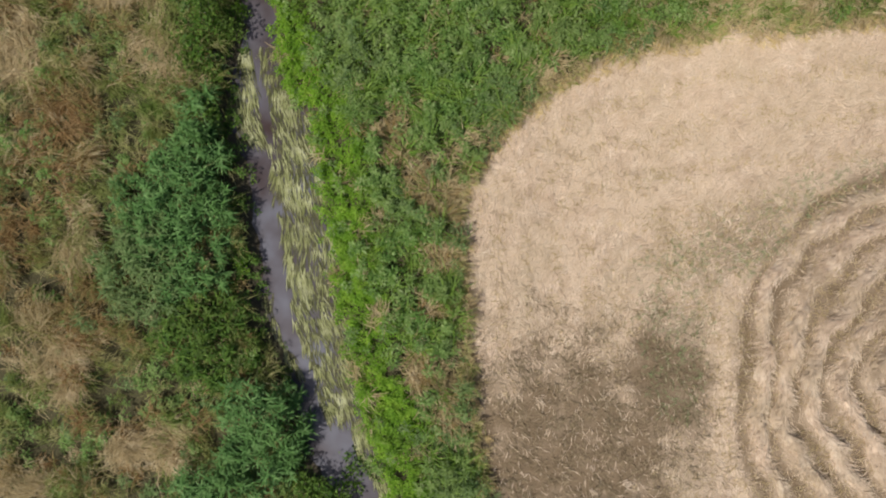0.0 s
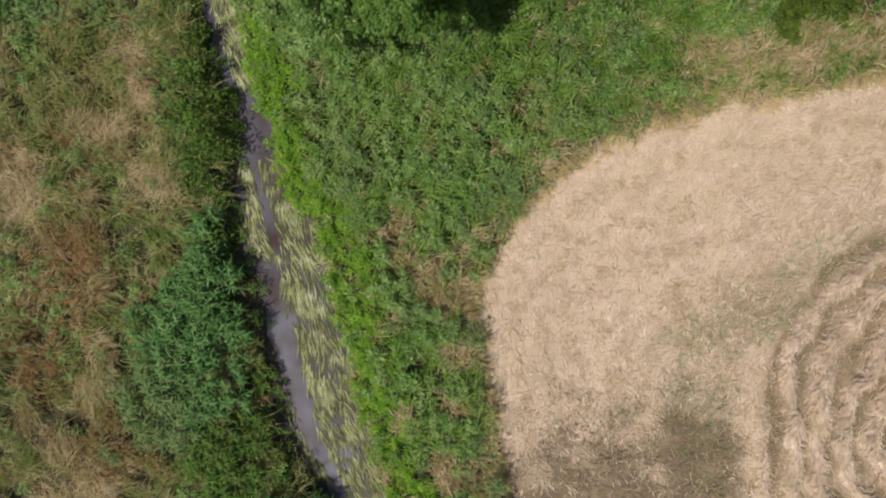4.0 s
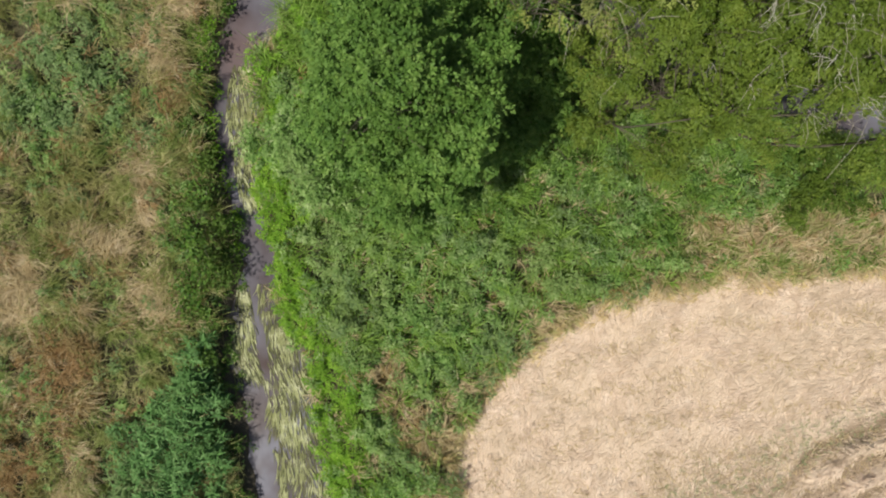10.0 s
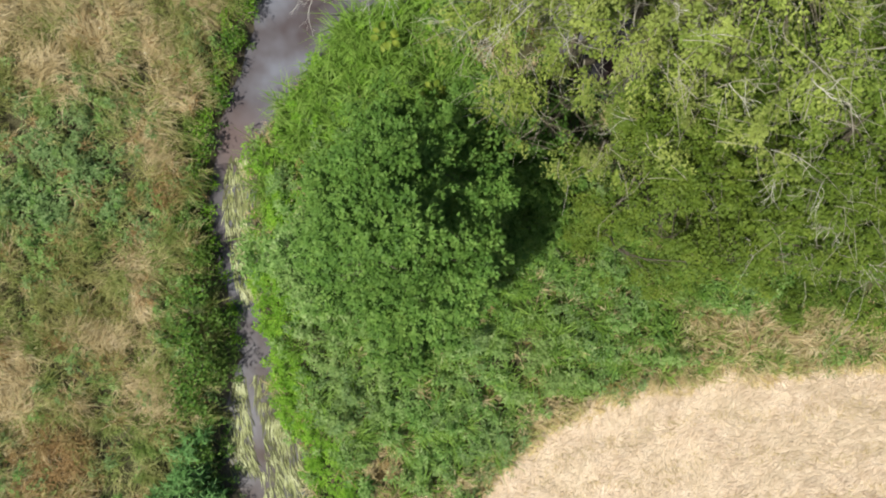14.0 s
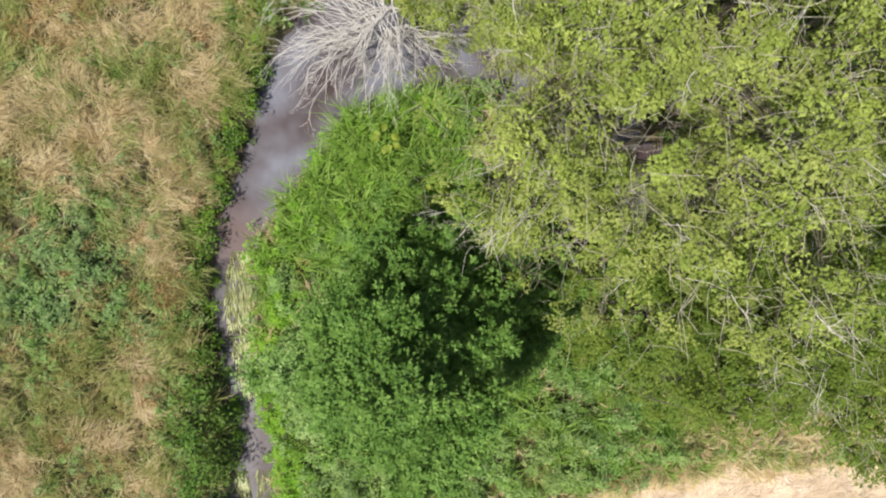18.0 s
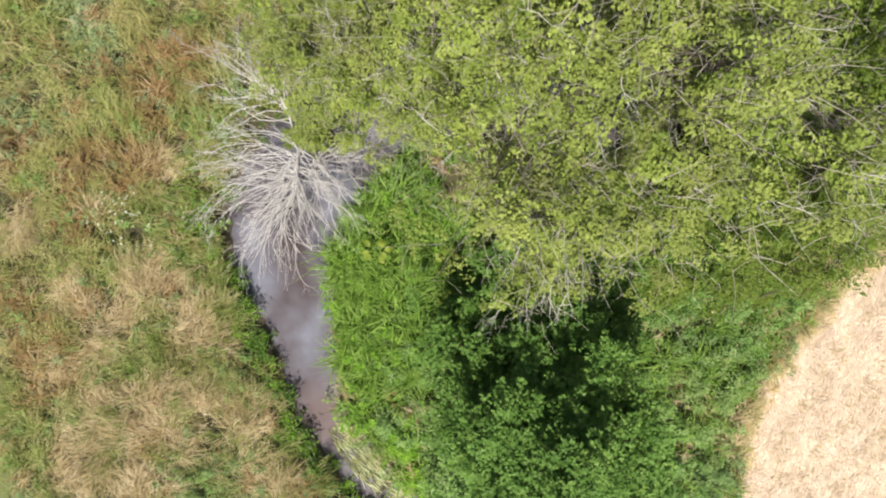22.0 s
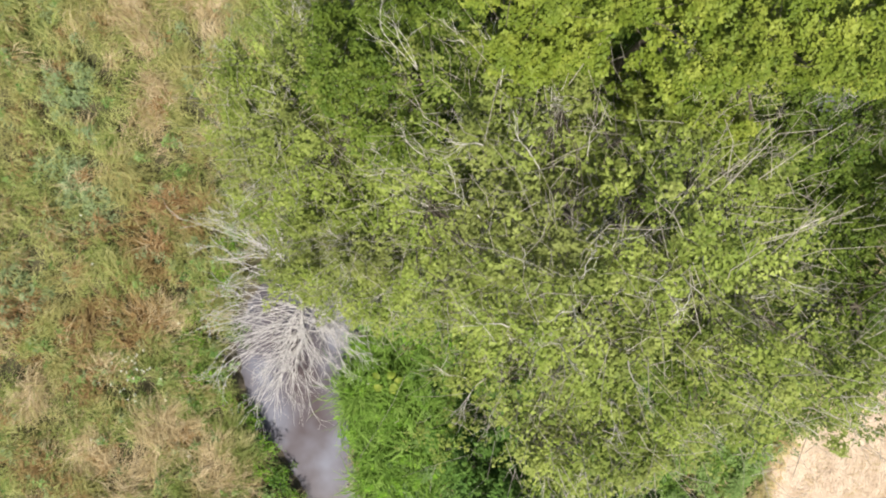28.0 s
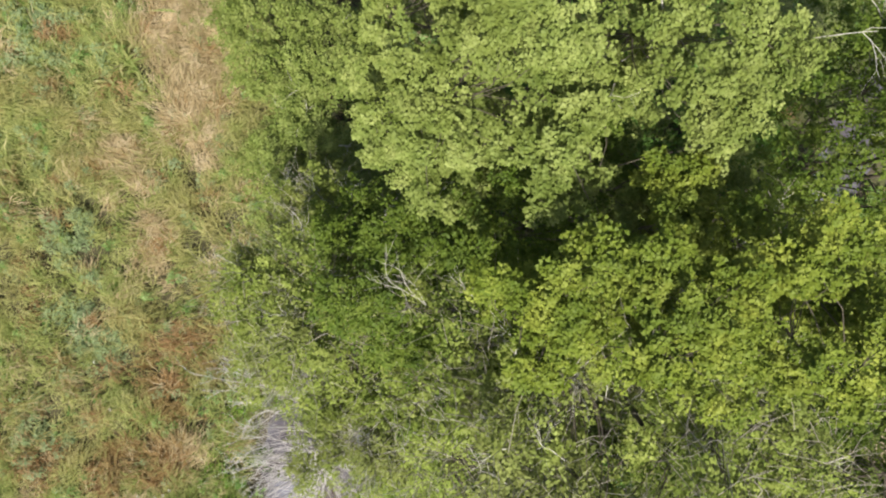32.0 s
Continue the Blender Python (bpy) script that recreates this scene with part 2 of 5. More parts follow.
def height(x, y):
    d = brook_far(x, y)
    slope = np.where(west(x, y), 1.15, 1.3)
    z = np.where(d < 0, WATER_Z - 0.35 * np.clip(-d / 0.5, 0, 1), WATER_Z * (1 - np.clip(d / slope, 0, 1) ** 0.8))
    f = np.clip(field_in(x, y) / 0.3, 0, 1)
    return z + (1 - f) * 0.05 * wobble(x, y, 1.3, 0.2) * np.clip(d, 0, 1) + f * (0.015 * wobble(x, y, 3.0, 0.7) + 0.12 * ridges(x, y))


def inside(x, y, spots, floor=0.0):
    """How far a place lies in any of some patches (x, y, half lengths, turn in degrees): 1 in the middle, 0 at the edge."""
    best = np.full(np.shape(x), floor)
    for cx, cy, rx, ry, turn in spots:
        c, s = math.cos(radians(turn)), math.sin(radians(turn))
        u, v = (x - cx) * c + (y - cy) * s, -(x - cx) * s + (y - cy) * c
        best = np.maximum(best, 1 - np.hypot(u / rx, v / ry))
    return np.clip(best + 0.22 * wobble(x, y, 2.1, 3.3), 0, 1)


# Patches of the meadow.
TAN = [(-10.6, 17.6, 1.7, 1.6, 0), (-8.1, 15.4, .8, 1.3, 0), (-12.0, 15.7, 1.3, .9, 0), (-7.4, 18.7, .9, 1.2, 0), (-9.4, 20.3, 1.4, .8, 0), (-12.9, 6.2, 1.1, 2.0, 0), (-12.2, -3.2, .6, 1.7, 0), (-11.2, .3, .45, 1.3, 0), (-7.0, -2.9, .5, .4, 0), (-8.9, 8.2, .5, 1.6, 8), (-9.1, 5.9, 1.2, .8, 20), (-10.5, 7.6, .9, .5, 0), (-9.1, -6.2, 1.8, .9, 20), (-12.7, -7.4, 1.2, .8, 0), (-11.5, -3.5, .8, 1.3, 0), (-9.0, 9.9, .5, 1.2, 0), (-8.6, 13.4, .45, 1.2, 20),
       (-8.6, 16.9, .8, .7, 0), (-10.1, 16.2, .6, .8, 0), (-7.4, 20.6, 1.5, 1.0, -30), (-8.5, 17.1, .6, .6, 0), (-7.0, 17.4, .4, .4, 0), (-12.5, 17.8, .8, 1.2, 0),
       (-11.5, 20, .9, 1.3, 0), (-9.9, 21.7, 1.1, .9, 0), (-13.2, 17.4, .9, 1.3, 0), (-5.0, 22.9, .8, .5, 40), (-9.6, 24.6, .9, .6, 30), (5.0, 31.2, 1.8, 3.0, -50), (3.4, 29.6, 1.3, 1.7, -50), (2.7, 28.3, .7, .8, 0), (1.0, 30.3, .9, 1.1, -50), (-.4, 28.3, .5, 1.6, -50), (-8.4, 5.6, .6, .8, 0), (-9.5, 7.5, .5, .5, 0)]
SORREL = [(-.4, 28.0, .5, 1.0, -50), (-3.9, 25.1, 1.1, .8, 40), (-6.6, 24.6, 1.0, .8, 0), (-10.9, 22.8, 1.2, .8, 20), (-1.9, 25.0, .8, 1.0, 0), (-5.6, 23.6, 1.4, .9, 0), (-3.4, 25.4, 1.4, .9, 40), (-7.0, 24.6, 1.2, .8, 0), (-11.5, 3.6, 1.6, 2.1, 0), (-11.0, -2.0, 1.4, 1.6, 0), (-8.3, 11.9, .5, .9, 0), (-4.0, 24.7, 1.3, .8, 40), (-8.1, 26.5, 1.0, 1.0, 0), (-11.6, 20.6, 1.3, 1.5, 0), (-8.2, 23.5, 1.0, .8, 0), (-13, 1, 1, 1.5, 0)]
GREYHERB = [(-11.2, 13.5, 1.7, 2.3, 0), (-12.0, 11.7, 1.4, 1.5, 0), (-10.0, 12.2, .8, 1.0, 0), (-4.1, 27.9, 1.3, 1.6, -40), (-7.7, 26.8, 1.0, 1.0, 0), (-1.9, 30.3, 1.2, .9, 0), (2.5, 35, 1.5, 1.5, 0)]
BARE = [(4.0, -7.2, 5.0, 5.9, 0), (7.0, -4.3, 1.9, 2.8, 10)]
THIN = [(9.4, 0.2, 4.2, 1.9, 25), (7.4, -3.0, 1.8, 2.6, 10)]
FIELD_GREEN = [(8.6, -0.2, 3.0, 1.3, 25), (7.3, -2.4, 1.3, 1.9, 10), (12.0, 1.7, 2.6, .9, 15), (7.4, -4.2, 1.2, 1.4, 0)]
TAN_EAST = [(0.0, 1.65, 1.1, .9, 0), (-1.4, 3.6, .7, 1.2, 0), (-1.0, 2.5, .7, .7, 0), (.1, -.3, .5, .9, 0), (-.6, -3.9, .6, .8, 0), (.3, -4.6, .5, 1.6, 0), (9.3, 7.7, 1.5, .8, 5), (12.2, 8.0, 2.6, .75, 0), (15.5, 8.3, 2.4, .8, 5), (.6, 3.1, .35, .9, -35), (3.4, 5.5, 1.0, .25, 35), (6, 6.6, 1.2, .2, 12)]


# ---------------------------------------------------------------- mesh tools
def mesh_of(name, verts, faces, mat, smooth=False):
    me = bpy.data.meshes.new(name)
    verts, faces = np.asarray(verts, np.float32), np.asarray(faces, np.int32)
    me.vertices.add(len(verts))
    me.vertices.foreach_set("co", verts.ravel())
    k = faces.shape[1]
    me.loops.add(faces.size)
    me.loops.foreach_set("vertex_index", faces.ravel())
    me.polygons.add(len(faces))
    me.polygons.foreach_set("loop_start", np.arange(0, faces.size, k, dtype=np.int32))
    me.materials.append(mat)
    if smooth:
        me.polygons.foreach_set("use_smooth", np.ones(len(faces), bool))
    me.update(calc_edges=True)
    return me


def part(name, verts, faces, mat, parent, label="", smooth=False):
    ob = new(name, mesh_of(name, verts, faces, mat, smooth))
    ob.parent = parent
    return tagged(ob, label)


def blades(base, azimuth, length, width, rise, droop, rng):
    """Arching pointed blades: base (n, 3), the rest (n)."""
    n = len(base)
    ahead = np.stack([np.cos(azimuth), np.sin(azimuth), 0 * azimuth], 1)
    turn = azimuth + np.pi / 2 + rng.normal(0, 0.5, n)
    side = np.stack([np.cos(turn), np.sin(turn), rng.normal(0, 0.3, n)], 1) * (width / 2)[:, None]
    up = np.array([0, 0, 1.0])
    e2 = rise - droop
    p1 = base + (0.5 * length)[:, None] * (np.cos(rise)[:, None] * ahead + np.sin(rise)[:, None] * up)
    p2 = p1 + (0.5 * length)[:, None] * (np.cos(e2)[:, None] * ahead + np.sin(e2)[:, None] * up)
    v = np.stack([base - side * .7, base + side * .7, p1 - side, p1 + side, p2], 1)
    i = np.arange(n)[:, None] * 5
    f = np.concatenate([i + [0, 1, 3], i + [0, 3, 2], i + [2, 3, 4]], 1).reshape(-1, 3)
    return v.reshape(-1, 3), f


def leaves(base, azimuth, pitch, size, slim, rng, sway=0.55):
    """Small pointed leaves, broad at the stalk."""
    n = len(base)
    ahead = np.stack([np.cos(azimuth) * np.cos(pitch), np.sin(azimuth) * np.cos(pitch), np.sin(pitch)], 1)
    roll = rng.normal(0, sway, n)
    flat = np.stack([-np.sin(azimuth), np.cos(azimuth), 0 * azimuth], 1)
    norm = np.cross(ahead, flat)
    side = flat * np.cos(roll)[:, None] + norm * np.sin(roll)[:, None]
    s, w = size[:, None], (size * slim * 0.6)[:, None]
    v = np.stack([base + ahead * s * 0.15 + side * w, base + ahead * s, base + ahead * s * 0.15 - side * w], 1)
    return v.reshape(-1, 3), np.arange(3 * n).reshape(-1, 3)


def join(*pieces):
    vs, fs, k = [], [], 0
    for v, f in pieces:
        vs.append(v)
        fs.append(f + k)
        k += len(v)
    return np.concatenate(vs), np.concatenate(fs)


def scatter(rng, box, per_m2, keep):
    """Random places in a box (x0, x1, y0, y1), kept by the chance that keep(x, y) gives."""
    x0, x1, y0, y1 = box
    n = int((x1 - x0) * (y1 - y0) * per_m2)
    x, y = rng.uniform(x0, x1, n), rng.uniform(y0, y1, n)
    ok = rng.random(n) < keep(x, y)
    return x[ok], y[ok]


def hump(x, y):
    """Tussocky relief of the growth: 0 in the gaps, 1 on the tussocks."""
    a = 0.5 + 0.5 * wobble(x, y, 1.3, 7.0)
    b = 0.5 + 0.5 * wobble(x, y, 3.1, 2.5)
    c = 0.5 + 0.5 * wobble(x, y, 6.7, 5.1)
    u = np.clip((0.36 * a + 0.4 * b + 0.36 * c - 0.28) / 0.52, 0, 1)
    return u * u * (3 - 2 * u)


def tufts(x, y, per, length, width, rise, rng, spread=0.08, droop=0.9, lie=0.35):
    """Tufts of blades that fan out from each place, leaning together by a slow wind-like drift."""
    n = len(x)
    size = rng.uniform(0.6, 1.2, n) * (0.55 + 0.75 * hump(x, y))
    lean = wobble(x, y, 0.7, 4.0) * 2.6 + wobble(x, y, 0.25, 1.0) * 2
    k = np.repeat(np.arange(n), per)
    m = len(k)
    az = np.where(rng.random(m) < lie, lean[k] + rng.normal(0, 0.5, m), rng.uniform(0, 2 * np.pi, m))
    off = rng.normal(0, spread, (m, 2))
    bx, by = x[k] + off[:, 0], y[k] + off[:, 1]
    base = np.stack([bx, by, height(bx, by) - 0.02 + 0.46 * hump(x, y)[k] * (length > 0.3) * (0.35 + 0.65 * rng.random(m))], 1)
    return blades(base, az, length * size[k] * rng.uniform(0.6, 1.2, m), width * rng.uniform(0.6, 1.4, m), rise + rng.normal(0, 0.22, m), droop * rng.uniform(0.5, 1.5, m), rng)


def herbs(x, y, per, tall, size, rng, spread=0.16, slim=0.5, stems=3):
    """Leafy plants: a few stems at each place, every one with whorls of leaves that end in a star."""
    x, y = np.repeat(x, stems), np.repeat(y, stems)
    n = len(x)
    x, y = x + rng.normal(0, spread, n), y + rng.normal(0, spread, n)
    each = max(int(per * 1.9 / stems), 6)
    k = np.repeat(np.arange(n), each)
    m = len(k)
    top = tall * rng.uniform(0.5, 1.15, n) * (0.4 + 0.85 * hump(x, y))
    level = np.tile(np.arange(each) // 6, n)
    turn = np.tile(np.arange(each), n) * 1.2 + level * 0.5 + rng.uniform(0, 6.28, n)[k] + rng.normal(0, 0.25, m)
    wide = 0.02 + 0.035 * level
    drop = 1 - 0.2 * level - 0.08 * rng.random(m)
    base = np.stack([x[k] + wide * np.cos(turn), y[k] + wide * np.sin(turn), height(x, y)[k] + top[k] * np.clip(drop, 0.15, 1)], 1)
    grown = (0.75 + 0.18 * level) * rng.uniform(0.7, 1.2, m) * rng.uniform(0.75, 1.2, n)[k]
    return leaves(base, turn, 0.25 - 0.22 * level + rng.normal(0, 0.25, m), size * grown, slim * rng.uniform(.8, 1.2, m), rng, 0.3)


def stuff(name, vf, mat, label, category):
    return tagged(new(name, mesh_of(name, *vf, mat)), label, category, kind="stuff")


# ---------------------------------------------------------------- ground and water
def axis(lo, hi, step, far):
    mid = np.arange(lo, hi + step / 2, step)
    out = step * np.cumsum(1.35 ** np.arange(1, 60))
    out = out[out < far]
    return np.concatenate([lo - out[::-1], mid, hi + out])


def build_ground():
    gx, gy = axis(-16, 17, 0.2, 1500), axis(-11, 38, 0.2, 1500)
    X, Y = np.meshgrid(gx, gy)
    Z = height(X, Y)
    v = np.stack([X, Y, Z], -1).reshape(-1, 3)
    w = len(gx)
    i = (np.arange(len(gy) - 1)[:, None] * w + np.arange(w - 1)).reshape(-1, 1)
    f = i + [0, 1, w + 1, w]
    m, n, l, bsdf = node_mat("earth")
    me = mesh_of("ground", v, f, m, True)
    x, y = X.ravel(), Y.ravel()
    # thin: bare soil; between straw rows its brown also stands in for shade.
    for key, vals in (("stubble", np.clip(field_in(x, y) / 0.25 + 0.3, 0, 1)), ("thin", np.maximum(np.maximum(inside(x, y, BARE, -9.0) * 1.9 + 0.2 * wobble(x, y, 2.3, 8) * (inside(x, y, BARE, -9.0) > 0.1), inside(x, y, THIN, -9.0) * 0.7), np.clip((7.0 - np.hypot(x - 15.8, (y + 4.3) * 0.9)) * 2, 0, 1) * (1 - ridges(x, y)) * 0.95)), ("wet", np.clip(1 - brook_far(x, y) / 0.5, 0, 1)), ("far", np.clip(np.maximum(np.maximum(-14.6 - x, x - 15.2), np.maximum(-8.6 - y, y - 30 - 0.5 * np.abs(x))) / 1.5, 0, 1) * (1 - np.clip(field_in(x, y) / 0.25 + 0.3, 0, 1)))):
        at = me.attributes.new(key, "FLOAT", "POINT")
        at.data.foreach_set("value", np.clip(vals, 0, 1).astype(np.float32))
    geo = n.new("ShaderNodeNewGeometry")
    fine, coarse = n.new("ShaderNodeTexNoise"), n.new("ShaderNodeTexNoise")
    fine.inputs["Scale"].default_value, fine.inputs["Detail"].default_value = 16.0, 8.0
    coarse.inputs["Scale"].default_value, coarse.inputs["Detail"].default_value = 1.2, 5.0
    for t in (fine, coarse):
        l.new(geo.outputs["Position"], t.inputs["Vector"])
    litter = ramp(n, [(0.03, 0.03, 0.014), (0.06, 0.055, 0.026), (0.11, 0.09, 0.045)])
    l.new(fine.outputs[0], litter.inputs[0])
    straw = ramp(n, [(0.425, 0.325, 0.236), (0.52, 0.41, 0.313), (0.62, 0.505, 0.40)])
    l.new(fine.outputs[0], straw.inputs[0])
    soil = ramp(n, [(0.10, 0.073, 0.046), (0.17, 0.122, 0.078), (0.275, 0.20, 0.13)])
    l.new(fine.outputs[0], soil.inputs[0])

    def blend(key, a, b, use_noise):
        at = n.new("ShaderNodeAttribute")
        at.attribute_name = key
        fac = at.outputs["Fac"]
        if use_noise:
            add = n.new("ShaderNodeMath")
            add.operation = "MULTIPLY_ADD"
            l.new(coarse.outputs[0], add.inputs[0])
            add.inputs[1].default_value = 1.2
            add.inputs[2].default_value = -0.6
            plus = n.new("ShaderNodeMath")
            plus.operation, plus.use_clamp = "MULTIPLY_ADD", True
            l.new(fac, plus.inputs[0])
            plus.inputs[1].default_value = 1.0
            mul = n.new("ShaderNodeMath")
            mul.operation = "MULTIPLY"
            l.new(add.outputs[0], mul.inputs[0])
            l.new(fac, mul.inputs[1])
            l.new(mul.outputs[0], plus.inputs[2])
            fac = plus.outputs[0]
        x = n.new("ShaderNodeMix")
        x.data_type = "RGBA"
        l.new(fac, x.inputs[0])
        l.new(a, x.inputs[6])
        l.new(b, x.inputs[7])
        return x.outputs[2]

    field_tone = blend("thin", straw.outputs[0], soil.outputs[0], True)
    tone = blend("stubble", litter.outputs[0], field_tone, False)
    sward = ramp(n, [(0.06, 0.09, 0.02), (0.13, 0.16, 0.045), (0.24, 0.23, 0.09)])
    l.new(fine.outputs[0], sward.inputs[0])
    tone = blend("far", tone, sward.outputs[0], False)
    mud = n.new("ShaderNodeRGB")
    mud.outputs[0].default_value = (0.085, 0.07, 0.05, 1)
    tone = blend("wet", tone, mud.outputs[0], False)
    l.new(tone, bsdf.inputs["Base Color"])
    bsdf.inputs["Roughness"].default_value = 0.95
    bump = n.new("ShaderNodeBump")
    bump.inputs["Strength"].default_value, bump.inputs["Distance"].default_value = 0.8, 0.05
    l.new(fine.outputs[0], bump.inputs["Height"])
    l.new(bump.outputs[0], bsdf.inputs["Normal"])
    tagged(new("ground", me), "earth under meadow grass and pale cut stubble field", "ground", kind="structure")


def build_water():
    m, n, l, bsdf = node_mat("murky_sheen_water")
    geo = n.new("ShaderNodeNewGeometry")
    # Noise tones put the reflected sky's sheen into the murky base colour.
    sky_sheen = n.new("ShaderNodeTexNoise")
    sky_sheen.inputs["Scale"].default_value, sky_sheen.inputs["Detail"].default_value = 0.7, 3.0
    l.new(geo.outputs["Position"], sky_sheen.inputs["Vector"])
    tone = ramp(n, [(0.05, 0.034, 0.034), (0.10, 0.092, 0.11), (0.155, 0.16, 0.205)])
    l.new(sky_sheen.outputs[0], tone.inputs[0])
    tone.color_ramp.elements[0].position, tone.color_ramp.elements[2].position = 0.27, 0.74
    # Brown silt stirred up where the brook narrows.
    reach = n.new("ShaderNodeVectorMath")
    reach.operation = "DISTANCE"
    reach.inputs[1].default_value = (-6.3, 13.7, WATER_Z)
    l.new(geo.outputs["Position"], reach.inputs[0])
    fade = n.new("ShaderNodeMapRange")
    fade.inputs[1].default_value, fade.inputs[2].default_value, fade.inputs[3].default_value, fade.inputs[4].default_value = 0.4, 1.5, 0.8, 0.0
    l.new(reach.outputs["Value"], fade.inputs[0])
    silt = n.new("ShaderNodeMix")
    silt.data_type = "RGBA"
    silt.inputs[7].default_value = (0.12, 0.085, 0.085, 1)
    l.new(fade.outputs[0], silt.inputs[0])
    l.new(tone.outputs[0], silt.inputs[6])
    l.new(silt.outputs[2], bsdf.inputs["Base Color"])
    bsdf.inputs["Roughness"].default_value, bsdf.inputs["IOR"].default_value = 0.12, 1.33
    wave = n.new("ShaderNodeTexNoise")
    wave.inputs["Scale"].default_value, wave.inputs["Detail"].default_value = 5.0, 2.0
    l.new(geo.outputs["Position"], wave.inputs["Vector"])
    bump = n.new("ShaderNodeBump")
    bump.inputs["Strength"].default_value, bump.inputs["Distance"].default_value = 0.15, 0.02
    l.new(wave.outputs[0], bump.inputs["Height"])
    l.new(bump.outputs[0], bsdf.inputs["Normal"])
    gx, gy = np.arange(-17, 40, 0.3), np.arange(-40, 40, 0.3)
    X, Y = np.meshgrid(gx, gy)
    v = np.stack([X, Y, np.full(X.shape, WATER_Z)], -1).reshape(-1, 3)
    w = len(gx)
    i = (np.arange(len(gy) - 1)[:, None] * w + np.arange(w - 1)).reshape(-1)
    cx, cy = v[i, 0] + .15, v[i, 1] + .15
    i = i[brook_far(cx, cy) < 0.55][:, None]
    tagged(new("water", mesh_of("water", v, i + [0, 1, w + 1, w], m)), "murky slow brook water with grey sky sheen coloured into its still surface", "water", kind="structure")


build_ground()
build_water()


# ---------------------------------------------------------------- meadow west of the brook
def dry_land(x, y, margin=0.05):
    return brook_far(x, y) > margin


def build_meadow():
    rng = np.random.default_rng(11)
    box = (-15, 12, -9, 38)
    side = lambda x, y: (west(x, y) & dry_land(x, y, 0.35) & (x < y * 0.7 + 6) & (y < 24 + 0.95 * (x + 14.8))) * np.clip(np.where(y < 8, 0.04, 0.18) + 1.15 * hump(x, y), 0, 1)
    patch = lambda x, y: np.maximum(np.maximum(inside(x, y, TAN) - 0.1, inside(x, y, SORREL) - 0.05), inside(x, y, GREYHERB))
    south = lambda x, y: np.clip((5.0 - y) / 3 + 0.5 * wobble(x, y, .8, 2), 0, 1)
    shade_herb = lambda x, y: np.clip((x + 9.0) / -0.8, 0, 1) * np.clip((y - 9.5) / 1.5, 0, 1) * np.clip((15.5 - y) / 1.5, 0, 1)
    north = lambda x, y: np.clip((y - 19 - 0.35 * (x + 8)) / 6, 0, 1)
    x, y = scatter(rng, box, 15, lambda x, y: side(x, y) * (1 - np.clip(patch(x, y) * 2.2, 0, .8)) * (1 - north(x, y)) * (1 - .5 * south(x, y)) * (1 - .55 * shade_herb(x, y)))
    stuff("meadow_grass", tufts(x, y, 33, 0.64, 0.019, 0.9, rng, spread=0.12, droop=1.2, lie=0.5), MEADOW, "tall tangled olive and brown meadow grass on the bank", "grass")
    x, y = scatter(rng, box, 15, lambda x, y: side(x, y) * (1 - np.clip(patch(x, y) * 2.2, 0, .8)) * north(x, y))
    stuff("meadow_grass", tufts(x, y, 32, 0.62, 0.018, 0.85, rng, spread=0.12, droop=1.2, lie=0.5), PALE, "tall pale green meadow grass going to seed", "grass")
    x, y = scatter(rng, box, 26, lambda x, y: side(x, y) * dry_land(x, y, .6) * np.clip((inside(x, y, TAN) - 0.08) * 3.6, 0, 1))
    stuff("dry_grass", tufts(x, y, 40, 0.72, 0.017, 0.55, rng, spread=0.15, lie=0.7), DRY, "bleached straw-coloured dead grass lying in swaths", "grass")
    x, y = scatter(rng, box, 24, lambda x, y: side(x, y) * np.clip(inside(x, y, SORREL) * 2.8, 0, .95))
    stuff("rust_grass", tufts(x, y, 26, 0.52, 0.022, 0.95, rng), RUST, "rust-brown seeding grass and sorrel in the meadow", "grass")
    x, y = scatter(rng, box, 3.6, lambda x, y: side(x, y) * dry_land(x, y, .8) * np.clip(2 * wobble(x, y, .6, 9), 0, 1) * (1 - .6 * north(x, y)) * (1 - .7 * south(x, y)) * (1 - .85 * shade_herb(x, y)))
    stuff("dry_grass", tufts(x, y, 30, 0.55, 0.017, 0.6, rng, lie=0.7), DRY, "bleached grass stems strewn through the meadow", "grass")
    x, y = scatter(rng, box, 16, lambda x, y: west(x, y) * dry_land(x, y, -.05) * np.clip((np.where(y > 12, .55, .85) + .45 * wobble(x, y, 1.6, 4) - brook_far(x, y)) / .3, 0, 1) * np.clip(.5 + 1.4 * wobble(x, y, 1.7, 1), 0, 1))
    stuff("bank_plants", herbs(x, y, 18, 0.45, 0.12, rng, slim=0.45), DOCK, "dark green leafy plants on the steep bank above the water", "plants")
    x, y = scatter(rng, box, 12, lambda x, y: side(x, y) * np.clip(inside(x, y, GREYHERB) * 2.6, 0, 1))
    cut = y > 20
    stuff("herbs", herbs(x[~cut], y[~cut], 34, 0.65, 0.15, rng, slim=0.35), HERB, "grey-green leafy herbs growing in the meadow grass", "plants")
    stuff("herbs", herbs(x[cut], y[cut], 34, 0.6, 0.13, rng, slim=0.35), PALEHERB, "pale grey-green herbs in the lighter grass", "plants")
    x, y = scatter(rng, box, 6.5, lambda x, y: side(x, y) * np.clip(0.35 + 1.2 * wobble(x, y, .8, 5) + .8 * shade_herb(x, y), 0, 1) * (1 - np.clip(inside(x, y, TAN) * 3, 0, 1)) * (1 - .7 * north(x, y)))
    stuff("herbs", herbs(x, y, 30, 0.6, 0.12, rng), NETTLE, "scattered green leafy herbs among the meadow grass", "plants")


build_meadow()


